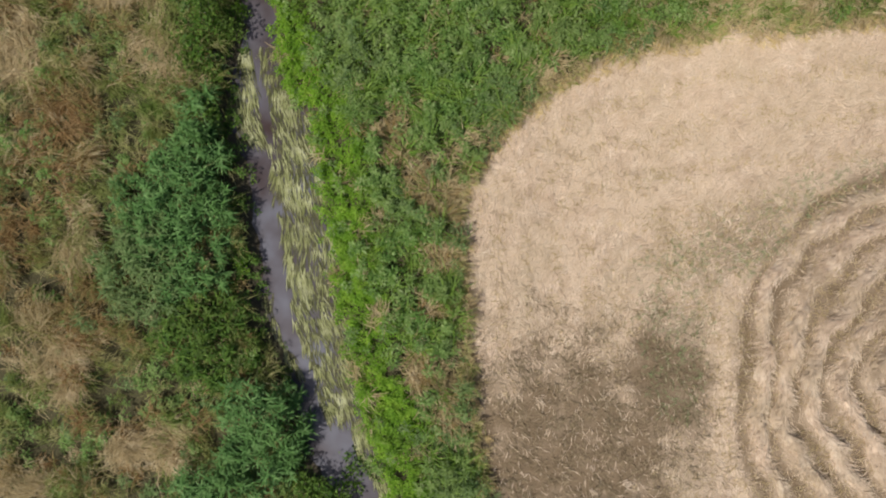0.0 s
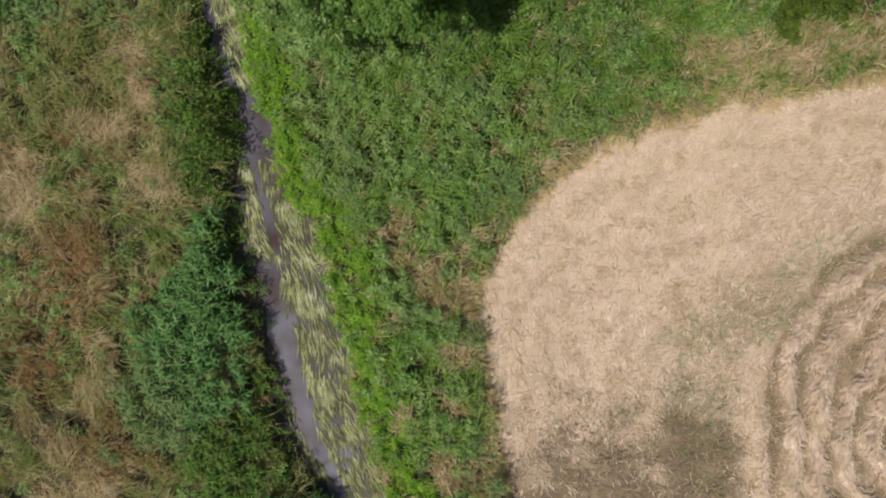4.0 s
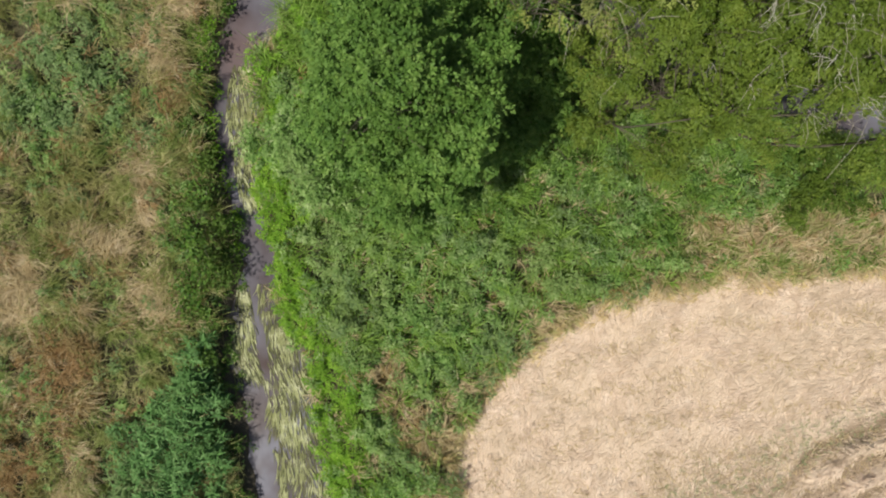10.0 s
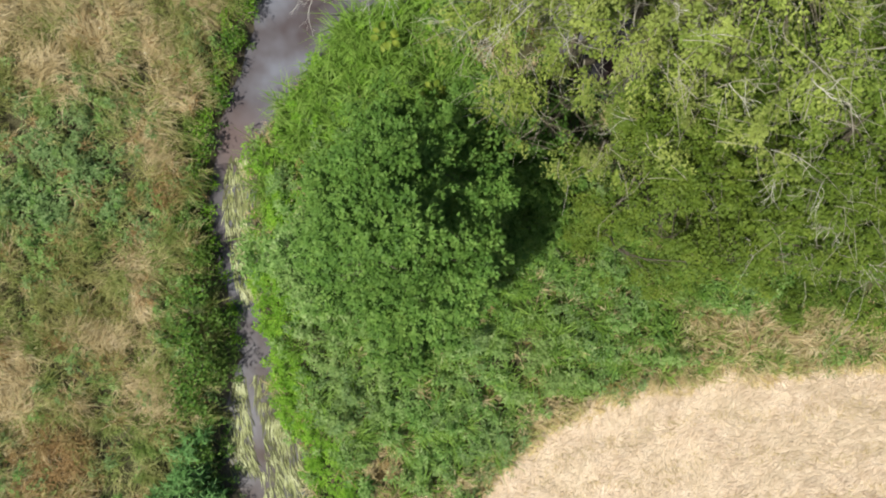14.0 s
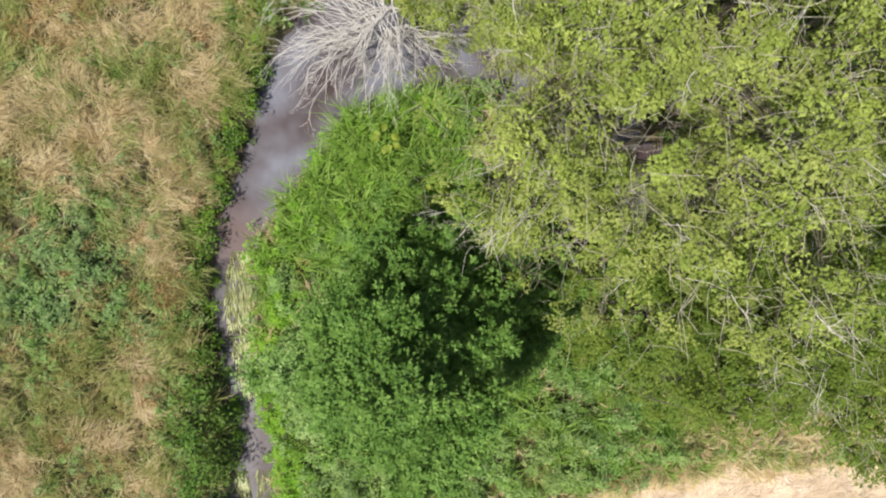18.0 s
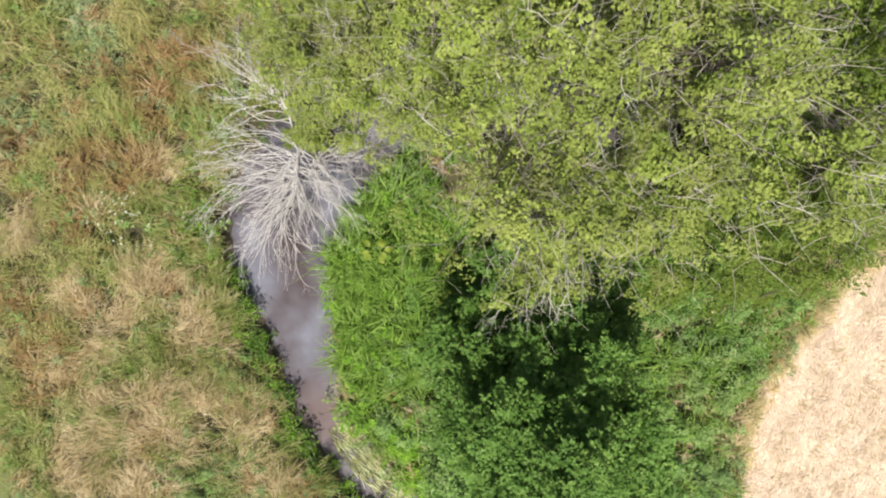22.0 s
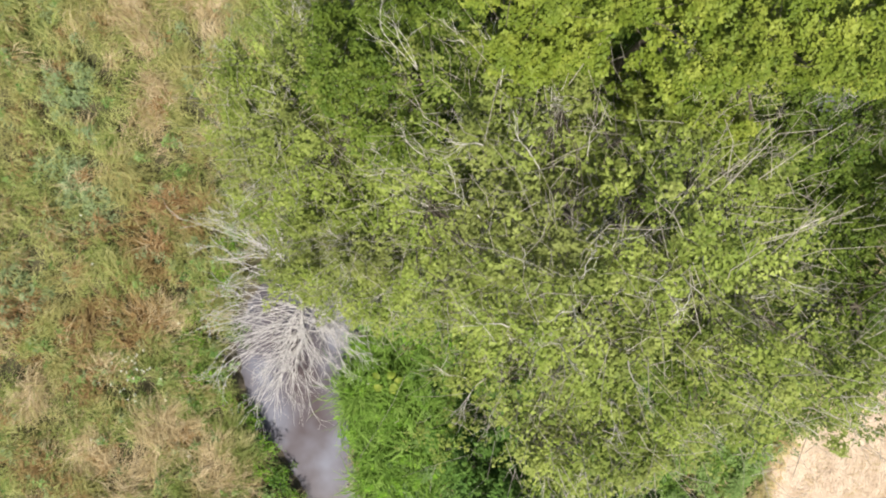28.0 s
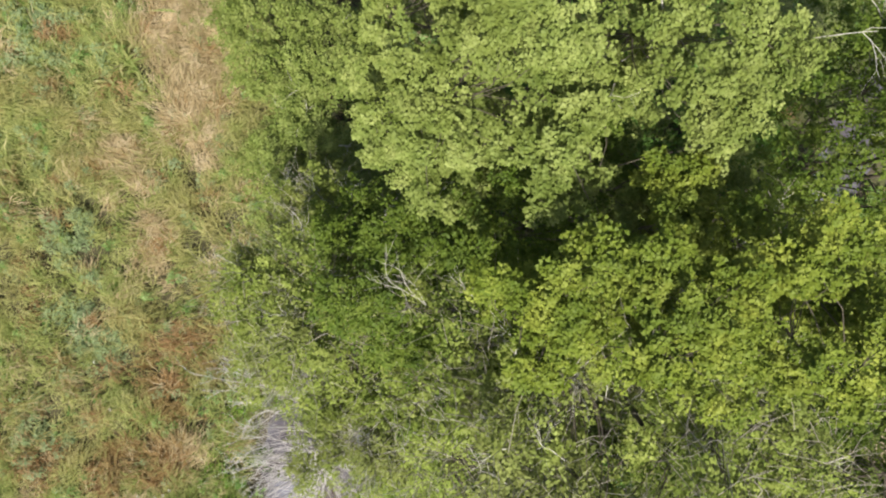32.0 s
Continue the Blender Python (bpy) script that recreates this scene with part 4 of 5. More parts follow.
def leafed_tree(name, label, x, y, tall, spread, leaf, bark, seed, clumps=110, per=170, size=0.07, slim=0.6, clump=0.5, low=0.25, stems=1, bare=0, squash=1.0, turn=0, lump=0.19, shape=0.75, disc=0.14, bunch=30, share=8, fuzz=0, fill=0.22):
    """A tree: stems, limbs to each part of the crown, twigs, leaf clumps with gaps, and some bare grey boughs."""
    rng = np.random.default_rng(seed)
    ground = float(height(np.array([x]), np.array([y]))[0]) - 0.05
    base = np.array([x, y, ground])
    root = tagged(new(name), label, "tree")
    root.location = base
    mid, up = ground + tall * (low + 1) / 2, tall * (1 - low) / 2
    count = max(clumps // share, 8)
    # Boughs spread evenly over the crown, each with its own clumps, so that gaps stay between them.
    step = np.arange(count) + 0.5
    rise = 1 - 1.35 * step / count
    around = step * 2.39996 + rng.normal(0, 0.25, count)
    flat = np.sqrt(np.clip(1 - rise ** 2, 0, 1))
    dirs = np.stack([flat * np.cos(around), flat * np.sin(around), rise], 1)
    r = rng.uniform(0.64, 1.08, count) + 0.1 * np.sin(around * 2 + seed)
    c, s = math.cos(radians(turn)), math.sin(radians(turn))
    ex, ey = dirs[:, 0] * r * spread, dirs[:, 1] * r * spread * squash
    bough = np.stack([x + ex * c - ey * s, y + ex * s + ey * c, mid + np.sign(dirs[:, 2]) * np.abs(dirs[:, 2]) ** shape * r * up], 1)
    own = rng.integers(0, count, clumps)
    size_of = rng.uniform(0.7, 1.3, count) * spread * lump
    cen = bough[own] + rng.normal(0, 1, (clumps, 3)) * size_of[own][:, None] * [1, 1, 0.55]
    # Some clumps close the top of the crown between the boughs.
    lid = np.flatnonzero(rng.random(clumps) < fill)
    lift, spin, deep = rng.uniform(0.4, 1, len(lid)), rng.uniform(0, 2 * np.pi, len(lid)), rng.uniform(0.8, 0.98, len(lid))
    ring = np.sqrt(1 - lift ** 2) * deep * spread
    ex, ey = ring * np.cos(spin), ring * np.sin(spin) * squash
    cen[lid] = np.stack([x + ex * c - ey * s, y + ex * s + ey * c, mid + lift ** shape * deep * up], 1)
    inner = rng.random(clumps) < 0.15
    cen[inner] = [x, y, mid - 0.2 * up] + (cen[inner] - [x, y, mid]) * 0.6
    cen[:, 2] = np.maximum(cen[:, 2], ground + 0.25)
    tips = []
    for k in range(stems):
        a = rng.uniform(0, 2 * np.pi)
        lean = spread * (0.25 if stems > 1 else 0.06)
        tip = base + [lean * math.cos(a), lean * math.sin(a), tall * (0.8 if stems == 1 else rng.uniform(.6, .8))]
        line = bent(base + [0.12 * math.cos(a) * (stems > 1), 0.12 * math.sin(a) * (stems > 1), 0], tip, rng, 0.04, 7)
        thick = tall * (0.016 if stems == 1 else 0.010)
        v, f = tube(line - base, np.linspace(thick, thick * 0.3, 7), 8)
        part("trunk", v, f, bark, root, smooth=True)
        tips.append(line)
    order = rng.permutation(len(cen))
    thin, limbs, ends = [], [], []
    for rank, k in enumerate(order):
        line = tips[rng.integers(stems)]
        want = np.clip((cen[k, 2] - ground) / tall * 0.5, 0.12, 0.7) * rng.uniform(0.7, 1.1)
        start = line[int(want * 6)]
        path = bent(start, cen[k] + [0, 0, -0.35], rng, 0.09, 9)
        far = np.linalg.norm(cen[k] - start)
        if rank >= 12:
            near = np.argmin(np.linalg.norm(joints - cen[k], axis=1))
            path = bent(joints[near], cen[k], rng, 0.09)
            far = np.linalg.norm(cen[k] - joints[near])
        if rank < 12:
            joints = path[1:] if rank == 0 else np.concatenate([joints, path[1:]])
            v, f = tube(path - base, np.linspace(0.006 * far + 0.014, 0.006, 9), 6)
            limbs.append(part("limb", v, f, bark, root, smooth=True))
            ends.append(cen[k])
        else:
            thin.append(tube(path - base, np.linspace(0.003 * far + 0.0045, 0.003, 5), 4))
    fine = []
    for k in range(len(cen) if fuzz else 0):
        for _ in range(fuzz):
            a = cen[k] + rng.normal(0, 0.3, 3) * [1, 1, 0.6]
            b = a + (rng.normal(0, 1, 3) * [1, 1, 0.5] + (cen[k] - [x, y, mid]) / spread * 0.7) * rng.uniform(0.2, 0.45)
            fine.append(tube(bent(a, b, rng, 0.1, 3) - base, np.array([0.006, 0.0045, 0.003]), 3))
    v, f = join(*thin)
    tagged(part("twigwood", v, f, bark, root, "thin brown twigs"), kind="stuff")
    if fine:
        v, f = join(*fine)
        tagged(part("fine_twigwood", v, f, TWIGS, root, "thin grey-brown twigs"), kind="stuff")
    upper = cen[cen[:, 2] > np.quantile(cen[:, 2], 0.35)]
    for k in range(bare):
        q = upper[rng.integers(len(upper))]
        out = []
        start = q + [0, 0, rng.uniform(-0.25, 0.1)]
        way = (q - [x, y, mid - up * .5]) / spread * [1, 1, 0.5] + rng.normal(0, 0.35, 3)
        way[2] = abs(way[2]) * 0.5 + 0.22
        fork(start, way, rng.uniform(0.35, 0.85), rng.uniform(0.006, 0.011), rng, 2, out, 0.55, 3)
        v, f = join(*[tube(p - base, rr, 5) for p, rr in out])
        part("bare_branch", v, f, TWIG, root, "bare grey dead branch")
    home = np.argmin(np.linalg.norm(cen[:, None] - np.array(ends)[None], axis=2), axis=1)
    grow = rng.uniform(0.65, 1.35, len(cen)) * clump
    for q, limb in enumerate(limbs):
        own = np.flatnonzero(home == q)
        k = np.repeat(own, per * 2)
        m = len(k)
        # Each clump is a handful of leafy sprays that fan out and up from its twig.
        spray = np.arange(m) // bunch
        count_of = m // bunch + 1
        away = cen[k[np.minimum(np.arange(count_of) * bunch, m - 1)]] - [x, y, mid - 0.3 * up] if m else np.zeros((1, 3))
        away = away / [spread, spread, up]
        head = away / (np.linalg.norm(away, axis=1)[:, None] + 1e-6) * 0.55 + rng.normal(0, 0.75, (count_of, 3)) * [1, 1, 0.6]
        head[:, 2] = np.abs(head[:, 2]) * 0.8
        head /= np.linalg.norm(head, axis=1)[:, None] + 1e-6
        reach = rng.uniform(0.7, 1.5, count_of)
        width = disc * rng.uniform(0.6, 1.3, count_of)
        tilt = rng.normal(0, 0.3, count_of)
        heading = np.arctan2(head[:, 1], head[:, 0])
        u = 0.12 + 0.9 * rng.random(m) ** 0.75
        aside = rng.uniform(-1, 1, m)
        flank = np.stack([-np.sin(heading), np.cos(heading), np.zeros(count_of)], 1)
        swell = np.sin(np.pi * np.clip(u * 0.86 + 0.1, 0, 1)) ** 0.7
        off = head[spray] * (u * reach[spray] * grow[k])[:, None] + flank[spray] * (aside * swell * width[spray])[:, None]
        off[:, 2] += rng.normal(0, 0.3, m) * disc - 0.7 * width[spray] * aside ** 2 - 0.25 * u ** 2 * grow[k]
        pos = cen[k] + off - base
        # Leaves stand out from the spray and turn their faces up and outwards.
        out = pos + base - [x, y, mid - 0.5 * up]
        steep = np.arctan2(np.hypot(out[:, 0] / spread, out[:, 1] / spread), np.maximum(out[:, 2] / up, 0.05))
        az = heading[spray] + aside * 0.9 + rng.normal(0, 0.35, m)
        v, f = leaves(pos, az, rng.normal(0, 0.28, m) + tilt[spray] - 0.45 * steep, size * rng.uniform(0.6, 1.35, m), np.full(m, slim), rng, 0.4)
        part("foliage", v, f, leaf, limb)
    return root


leafed_tree("alder_tree", "round bushy green alder with dense small leaves by the brook", -0.5, 10.5, 8.4, 2.1, ALDER, DARKBARK, 3, clumps=270, per=190, size=0.085, low=0.1, stems=3, clump=0.42, lump=0.14, disc=0.13, bunch=32, share=11)
leafed_tree("alder_bush", "green alder growth between the alder and the brook", -2.35, 10.3, 4.6, 1.75, NETTLE, DARKBARK, 45, clumps=150, per=150, size=0.085, low=0.0, stems=4, clump=0.42, lump=0.15, disc=0.13, bunch=32, share=9)
leafed_tree("willow_tree", "open yellow-green willow with bare grey boughs showing", 4.1, 16.1, 13.7, 3.5, WILLOW, DARKBARK, 5, clumps=500, per=138, size=0.058, slim=0.6, stems=3, bare=120, low=0.1, clump=0.42, lump=0.12, disc=0.13, bunch=36, share=9, fuzz=7)
leafed_tree("willow_tree", "broad yellow-green willow with grey twigs over the brook", 8.0, 13.7, 11.3, 3.1, SALLOW, DARKBARK, 6, clumps=300, per=140, size=0.06, slim=0.6, stems=3, bare=40, low=0.3, clump=0.4, lump=0.12, disc=0.13, bunch=36, share=10, fuzz=4)
leafed_tree("willow_tree", "yellow-green willow standing beside the field margin", 12.4, 14.7, 11.0, 3.1, SALLOW, DARKBARK, 7, clumps=190, per=140, size=0.07, slim=0.6, stems=2, bare=25, low=0.25, clump=0.45, disc=0.14, lump=0.13, bunch=36)
leafed_tree("willow_tree", "low spreading willow with thin leaves over the pool", 2.2, 19.4, 10.2, 2.15, WILLOW, DARKBARK, 8, clumps=180, per=190, size=0.058, slim=0.6, stems=2, bare=70, low=0.12, clump=0.42, disc=0.13, lump=0.16, bunch=36, fuzz=8)
leafed_tree("willow_bush", "slender willow shoots rising through bare boughs at the pool", -0.45, 20.45, 4.2, 0.75, WILLOW, DARKBARK, 49, clumps=34, per=110, size=0.055, low=0.3, stems=3, clump=0.3, disc=0.11, bunch=30)
leafed_tree("poplar_tree", "tall tree with bright yellow-green leaf clumps", 6.65, 18.2, 14.9, 2.75, LIME, DARKBARK, 9, clumps=220, per=285, size=0.042, slim=0.85, low=0.66, clump=0.27, lump=0.085, squash=0.4, turn=-48, disc=0.1, bunch=56, share=9, fill=0.12)
leafed_tree("poplar_tree", "tall tree with grey-green leaves in rounded clumps", 7.75, 21.2, 14.9, 2.75, OAK, DARKBARK, 10, clumps=280, per=285, size=0.042, slim=0.85, low=0.55, clump=0.27, lump=0.085, bare=9, disc=0.1, bunch=56, share=9, fill=0.12, squash=0.62, turn=-48)
leafed_tree("elder_bush", "dark green elder bush between alder and willow", 1.4, 13.2, 5.2, 1.5, ALDER, DARKBARK, 23, clumps=100, per=120, size=0.09, low=0.0, stems=4, clump=0.42, disc=0.13)
leafed_tree("alder_bush", "dark green young alder beside the round alder", 0.8, 11.9, 5.4, 1.35, ALDER, DARKBARK, 43, clumps=90, per=120, size=0.09, low=0.0, stems=3, clump=0.42, disc=0.13)
leafed_tree("alder_bush", "low dark green alder bush in the shade of the willow", 2.3, 11.5, 3.6, 1.3, ALDER, DARKBARK, 50, clumps=80, per=120, size=0.085, low=0.0, stems=3, clump=0.42, disc=0.13)
leafed_tree("alder_bush", "low dark green alder growth behind the sedge", -0.6, 12.6, 5.2, 1.5, ALDER, DARKBARK, 44, clumps=110, per=120, size=0.085, low=0.0, stems=3, clump=0.42, disc=0.13)
leafed_tree("willow_bush", "low grey-green willow bush at the edge of the meadow", 4.7, 25.0, 4.0, 2.0, OAK, DARKBARK, 14, clumps=130, per=170, size=0.065, low=0.0, stems=4, bare=6)
leafed_tree("willow_bush", "grey-green willow bush beside the dry grass strip", 7.2, 27.6, 4.2, 2.1, OAK, DARKBARK, 24, clumps=130, per=150, size=0.07, low=0.0, stems=4, bare=4)
leafed_tree("willow_bush", "dense yellow-green willow bush below the taller willows", 5.8, 12.0, 8.9, 2.35, SALLOW, DARKBARK, 15, clumps=210, per=145, size=0.062, low=0.05, stems=4, bare=8, share=9, lump=0.14, clump=0.4, disc=0.13, bunch=34)
leafed_tree("willow_bush", "dense yellow-green willow leaning towards the field margin", 8.4, 12.0, 10.0, 2.4, SALLOW, DARKBARK, 16, clumps=210, per=145, size=0.062, low=0.3, stems=4, bare=5, share=9, lump=0.14, clump=0.4, disc=0.13, bunch=34)
leafed_tree("willow_bush", "low dark green bush in the rough grass beside the field", 11.6, 9.9, 1.5, 1.3, SHRUB, DARKBARK, 17, clumps=70, per=100, size=0.06, low=0.0, stems=4, share=8, lump=0.2, clump=0.36, disc=0.13, bunch=34)
leafed_tree("willow_bush", "green willow bush leaning over the bare pool side", 2.55, 21.9, 9.6, 2.45, WILLOW, DARKBARK, 18, clumps=210, per=190, size=0.058, low=0.1, stems=4, bare=45, disc=0.13, bunch=36, clump=0.42, fuzz=8)
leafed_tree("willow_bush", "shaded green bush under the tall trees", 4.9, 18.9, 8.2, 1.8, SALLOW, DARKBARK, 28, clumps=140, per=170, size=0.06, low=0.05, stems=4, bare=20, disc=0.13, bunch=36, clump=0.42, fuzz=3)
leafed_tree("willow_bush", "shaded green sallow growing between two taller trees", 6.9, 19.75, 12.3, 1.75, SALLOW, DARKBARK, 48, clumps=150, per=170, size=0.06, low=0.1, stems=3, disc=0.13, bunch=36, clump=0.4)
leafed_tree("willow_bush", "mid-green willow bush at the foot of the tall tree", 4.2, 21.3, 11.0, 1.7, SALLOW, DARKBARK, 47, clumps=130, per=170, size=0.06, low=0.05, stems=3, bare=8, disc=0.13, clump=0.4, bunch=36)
leafed_tree("willow_bush", "dark green bush behind the tall trees", 12.6, 20.6, 6.5, 2.6, ALDER, DARKBARK, 29, clumps=90, per=120, size=0.08, low=0.0, stems=4)
leafed_tree("willow_bush", "dark green thicket behind the yellow-green tree", 12.0, 17.6, 5.2, 2.2, ALDER, DARKBARK, 36, clumps=85, per=110, size=0.08, low=0.0, stems=4)
leafed_tree("willow_bush", "dark green thicket over the hidden brook", 15.4, 15.6, 5.0, 2.6, SALLOW, DARKBARK, 37, clumps=85, per=110, size=0.08, low=0.0, stems=4)
leafed_tree("willow_bush", "shaded bush between the two tall trees", 10.4, 20.2, 5.6, 1.9, ALDER, DARKBARK, 38, clumps=90, per=110, size=0.08, low=0.0, stems=3)


# ---------------------------------------------------------------- dead tree over the pool
def dead_tree(name, label, line, thick, fans, seed):
    """A bare bleached tree that leans over the water. Each fan of boughs: stretch of the trunk, headings, reach, drop, how many, how much they curl."""
    rng = np.random.default_rng(seed)
    base = np.array(line[0], float)
    root = tagged(new(name), label, "dead tree")
    root.location = base
    pts = [np.array(p, float) for p in line]
    path = np.concatenate([bent(a, b, rng, 0.03, 6)[(0 if i == 0 else 1):] for i, (a, b) in enumerate(zip(pts, pts[1:]))])
    v, f = tube(path - base, np.linspace(thick, thick * 0.2, len(path)), 8)
    part("trunk", v, f, GREY, root, smooth=True)
    for (lo, hi), heading, reach, drop, count, curl in fans:
        for k in range(count):
            at = path[int((lo + (hi - lo) * (k + rng.random()) / count) * (len(path) - 1))]
            a = radians(heading[0] + (heading[1] - heading[0]) * (k + rng.random()) / count)
            far = reach * rng.uniform(0.55, 1.12)
            t = np.linspace(0, 1, 9)
            turn = a + rng.normal(0, 0.28) + curl * rng.normal(1, 1.1) * (t - 0.4)
            step = np.stack([np.cos(turn), np.sin(turn), 0.38 - (0.38 + drop) * 1.6 * t + rng.normal(0, 0.06)], 1) * far / 8
            bough = at + np.concatenate([np.zeros((1, 3)), np.cumsum(step[:-1], 0)]) + np.outer(np.sin(t * np.pi * 2), rng.normal(0, 0.04, 3)) * far
            bough[:, 2] = np.maximum(bough[:, 2], WATER_Z + 0.08 + 0.1 * rng.random())
            v, f = tube(bough - base, np.linspace(0.2 * thick + 0.006 + 0.005 * rng.random(), 0.0038, 9), 5)
            limb = part("bough", v, f, GREY, root, smooth=True)
            out = []
            for _ in range(6):
                j = rng.integers(2, 8)
                way = bough[j] - bough[j - 1]
                way = way / (np.linalg.norm(way) + 1e-6)
                fork(bough[j], way + rng.normal(0, 0.38, 3) * [1, 1, 0.4], far * rng.uniform(0.12, 0.34), 0.0055, rng, 1, out, 0.3, 2)
            for p, _r in out:
                p[:, 2] = np.maximum(p[:, 2], WATER_Z + 0.06)
            v, f = join(*[tube(p - base, np.maximum(r, 0.0028), 4) for p, r in out])
            tagged(part("twigwood", v, f, GREY, limb), kind="stuff")
    return root


dead_tree("dead_tree", "bleached grey dead tree fanning bare boughs over the pool", [(0.5, 20.7, -0.3), (-0.2, 20.3, 1.5), (-1.2, 20.1, 2.3), (-1.75, 19.6, 2.2), (-2.3, 19.3, 1.7), (-3.0, 19.1, 0.9)], 0.035,
          [((0.4, 0.62), (118, 158), 3.1, 0.35, 12, 0.35), ((0.45, 0.9), (140, 200), 2.9, 0.55, 26, 0.6), ((0.55, 1.0), (170, 240), 2.2, 0.65, 18, 0.4), ((0.42, 0.68), (190, 262), 2.0, 0.55, 16, 0.3), ((0.36, 0.62), (238, 335), 1.8, 0.45, 14, 0.2)], 31)
dead_tree("dead_tree", "thin bare grey stems rising from the pool side", [(-0.9, 20.4, -0.3), (-1.0, 20.85, 1.9), (-0.75, 21.3, 2.4), (-0.55, 21.9, 2.9)], 0.042,
          [((0.35, 0.9), (62, 112), 2.6, -0.1, 13, 0.15), ((0.4, 0.8), (110, 145), 2.8, 0.1, 6, 0.2)], 32)
dead_tree("dead_tree", "bare broken boughs hanging over the dark water", [(-0.4, 20.2, -0.4), (-0.9, 19.9, 1.6), (-1.55, 19.55, 1.9)], 0.025,
          [((0.35, 1.0), (205, 285), 2.2, 0.55, 18, -0.2), ((0.3, 0.9), (285, 355), 2.1, 0.25, 12, 0.2)], 33)


# ---------------------------------------------------------------- plants that stand out singly
def bank_shrub(x, y, wide, tall, mat, label, rng, name="bank_shrub", leaf=0.12, slim=0.45, dense=210):
    """A leafy low shrub: stems that fan out and leaves round them."""
    ground = float(height(np.array([x]), np.array([y]))[0]) - 0.03
    base = np.array([x, y, ground])
    root = tagged(new(name), label, "shrub", group="shrubs along the brook")
    root.location = base
    n = rng.integers(6, 9)
    ends = []
    for k in range(n):
        a = k * 2.4 + rng.normal(0, 0.3)
        far = wide * rng.uniform(0.2, 0.85)
        end = np.array([far * math.cos(a), far * math.sin(a), tall * rng.uniform(0.65, 1.0)])
        path = bent((0, 0, 0), end, rng, 0.06)
        v, f = tube(path, np.linspace(0.016, 0.005, 5), 5)
        part("stem", v, f, BARK, root)
        ends.append(end)
    ends = np.array(ends)
    m = int(dense * wide * wide * 4)
    k = rng.integers(0, n, m)
    u = 1 - rng.random(m) ** 2 * 0.7
    pos = ends[k] * u[:, None] + rng.normal(0, 0.22, (m, 3)) * [wide, wide, tall * 0.35]
    pos[:, 2] = np.clip(pos[:, 2], 0.04, None)
    v, f = leaves(pos, rng.uniform(0, 6.28, m), rng.normal(-0.2, 0.45, m), leaf * rng.uniform(0.6, 1.4, m), np.full(m, slim), rng)
    part("foliage", v, f, mat, root)
    return root


def reed_clump(x, y, rx, ry, tall, mat, label, rng, per_m2=22):
    """A stand of tall leafy stems with long pointed leaves set in stars."""
    root = tagged(new("reed_clump"), label, "reeds", group="reed clumps by the brook")
    base = np.array([x, y, float(height(np.array([x]), np.array([y]))[0])])
    root.location = base
    n = int(per_m2 * math.pi * rx * ry)
    r, a = np.sqrt(rng.random(n)), rng.uniform(0, 6.28, n)
    edge = 1 + 0.15 * np.sin(a * 3 + x) + 0.1 * np.sin(a * 7 + y)
    px, py = x + rx * r * edge * np.cos(a), y + ry * r * edge * np.sin(a)
    ok = brook_far(px, py) > -0.35
    px, py, r = px[ok], py[ok], r[ok]
    n = len(px)
    top = tall * (1 - 0.35 * r ** 2) * rng.uniform(0.75, 1.15, n) * (0.75 + 0.4 * hump(px, py))
    gz = height(px, py)
    stems, stars = [], []
    for k in range(n):
        lean = rng.normal(0, 0.12, 2) * top[k]
        p = np.array([[0, 0, 0], [lean[0] * .4, lean[1] * .4, top[k] * .6], [lean[0], lean[1], top[k]]]) + [px[k], py[k], gz[k]] - base
        stems.append(tube(p, np.array([0.007, 0.006, 0.003]), 4))
        stars.append(p)
    v, f = join(*stems)
    tagged(part("stemwood", v, f, mat, root), kind="stuff")
    stars = np.array(stars)
    per = 16
    k = np.repeat(np.arange(n), per)
    m = len(k)
    u = 1 - (np.tile(np.arange(per), n) / per) ** 1.3 * 0.75
    at = stars[k, 0] + (stars[k, 2] - stars[k, 0]) * u[:, None]
    v, f = blades(at, np.tile(np.arange(per) * 2.4, n) + rng.normal(0, 0.4, m), rng.uniform(0.2, 0.42, m), rng.uniform(0.028, 0.05, m), rng.normal(0.45, 0.3, m), rng.normal(0.9, 0.3, m), rng)
    part("foliage", v, f, mat, root)
    return root


def tussock(x, y, wide, mat, label, rng, name="grass_tussock", group="dry tussocks"):
    """One big tuft: arching blades round a low crown of dead stems."""
    base = np.array([x, y, float(height(np.array([x]), np.array([y]))[0]) - 0.03])
    root = tagged(new(name), label, "grass", group=group)
    root.location = base
    for kind, n, up, far in (("blades", 360, 0.75, 0.9), ("crown", 120, 1.2, 0.5)):
        off = rng.normal(0, 0.13 * wide, (n, 2))
        b = np.stack([off[:, 0], off[:, 1], np.zeros(n)], 1)
        az = np.arctan2(off[:, 1], off[:, 0]) + rng.normal(0, 0.6, n)
        v, f = blades(b, az, wide * far * rng.uniform(0.4, 1.1, n), rng.uniform(0.011, 0.021, n), rng.normal(up, 0.25, n), rng.normal(0.9, 0.3, n), rng)
        tagged(part("leaf_sheaf" if kind == "blades" else "stem_sheaf", v, f, mat, root), kind="stuff")
    return root


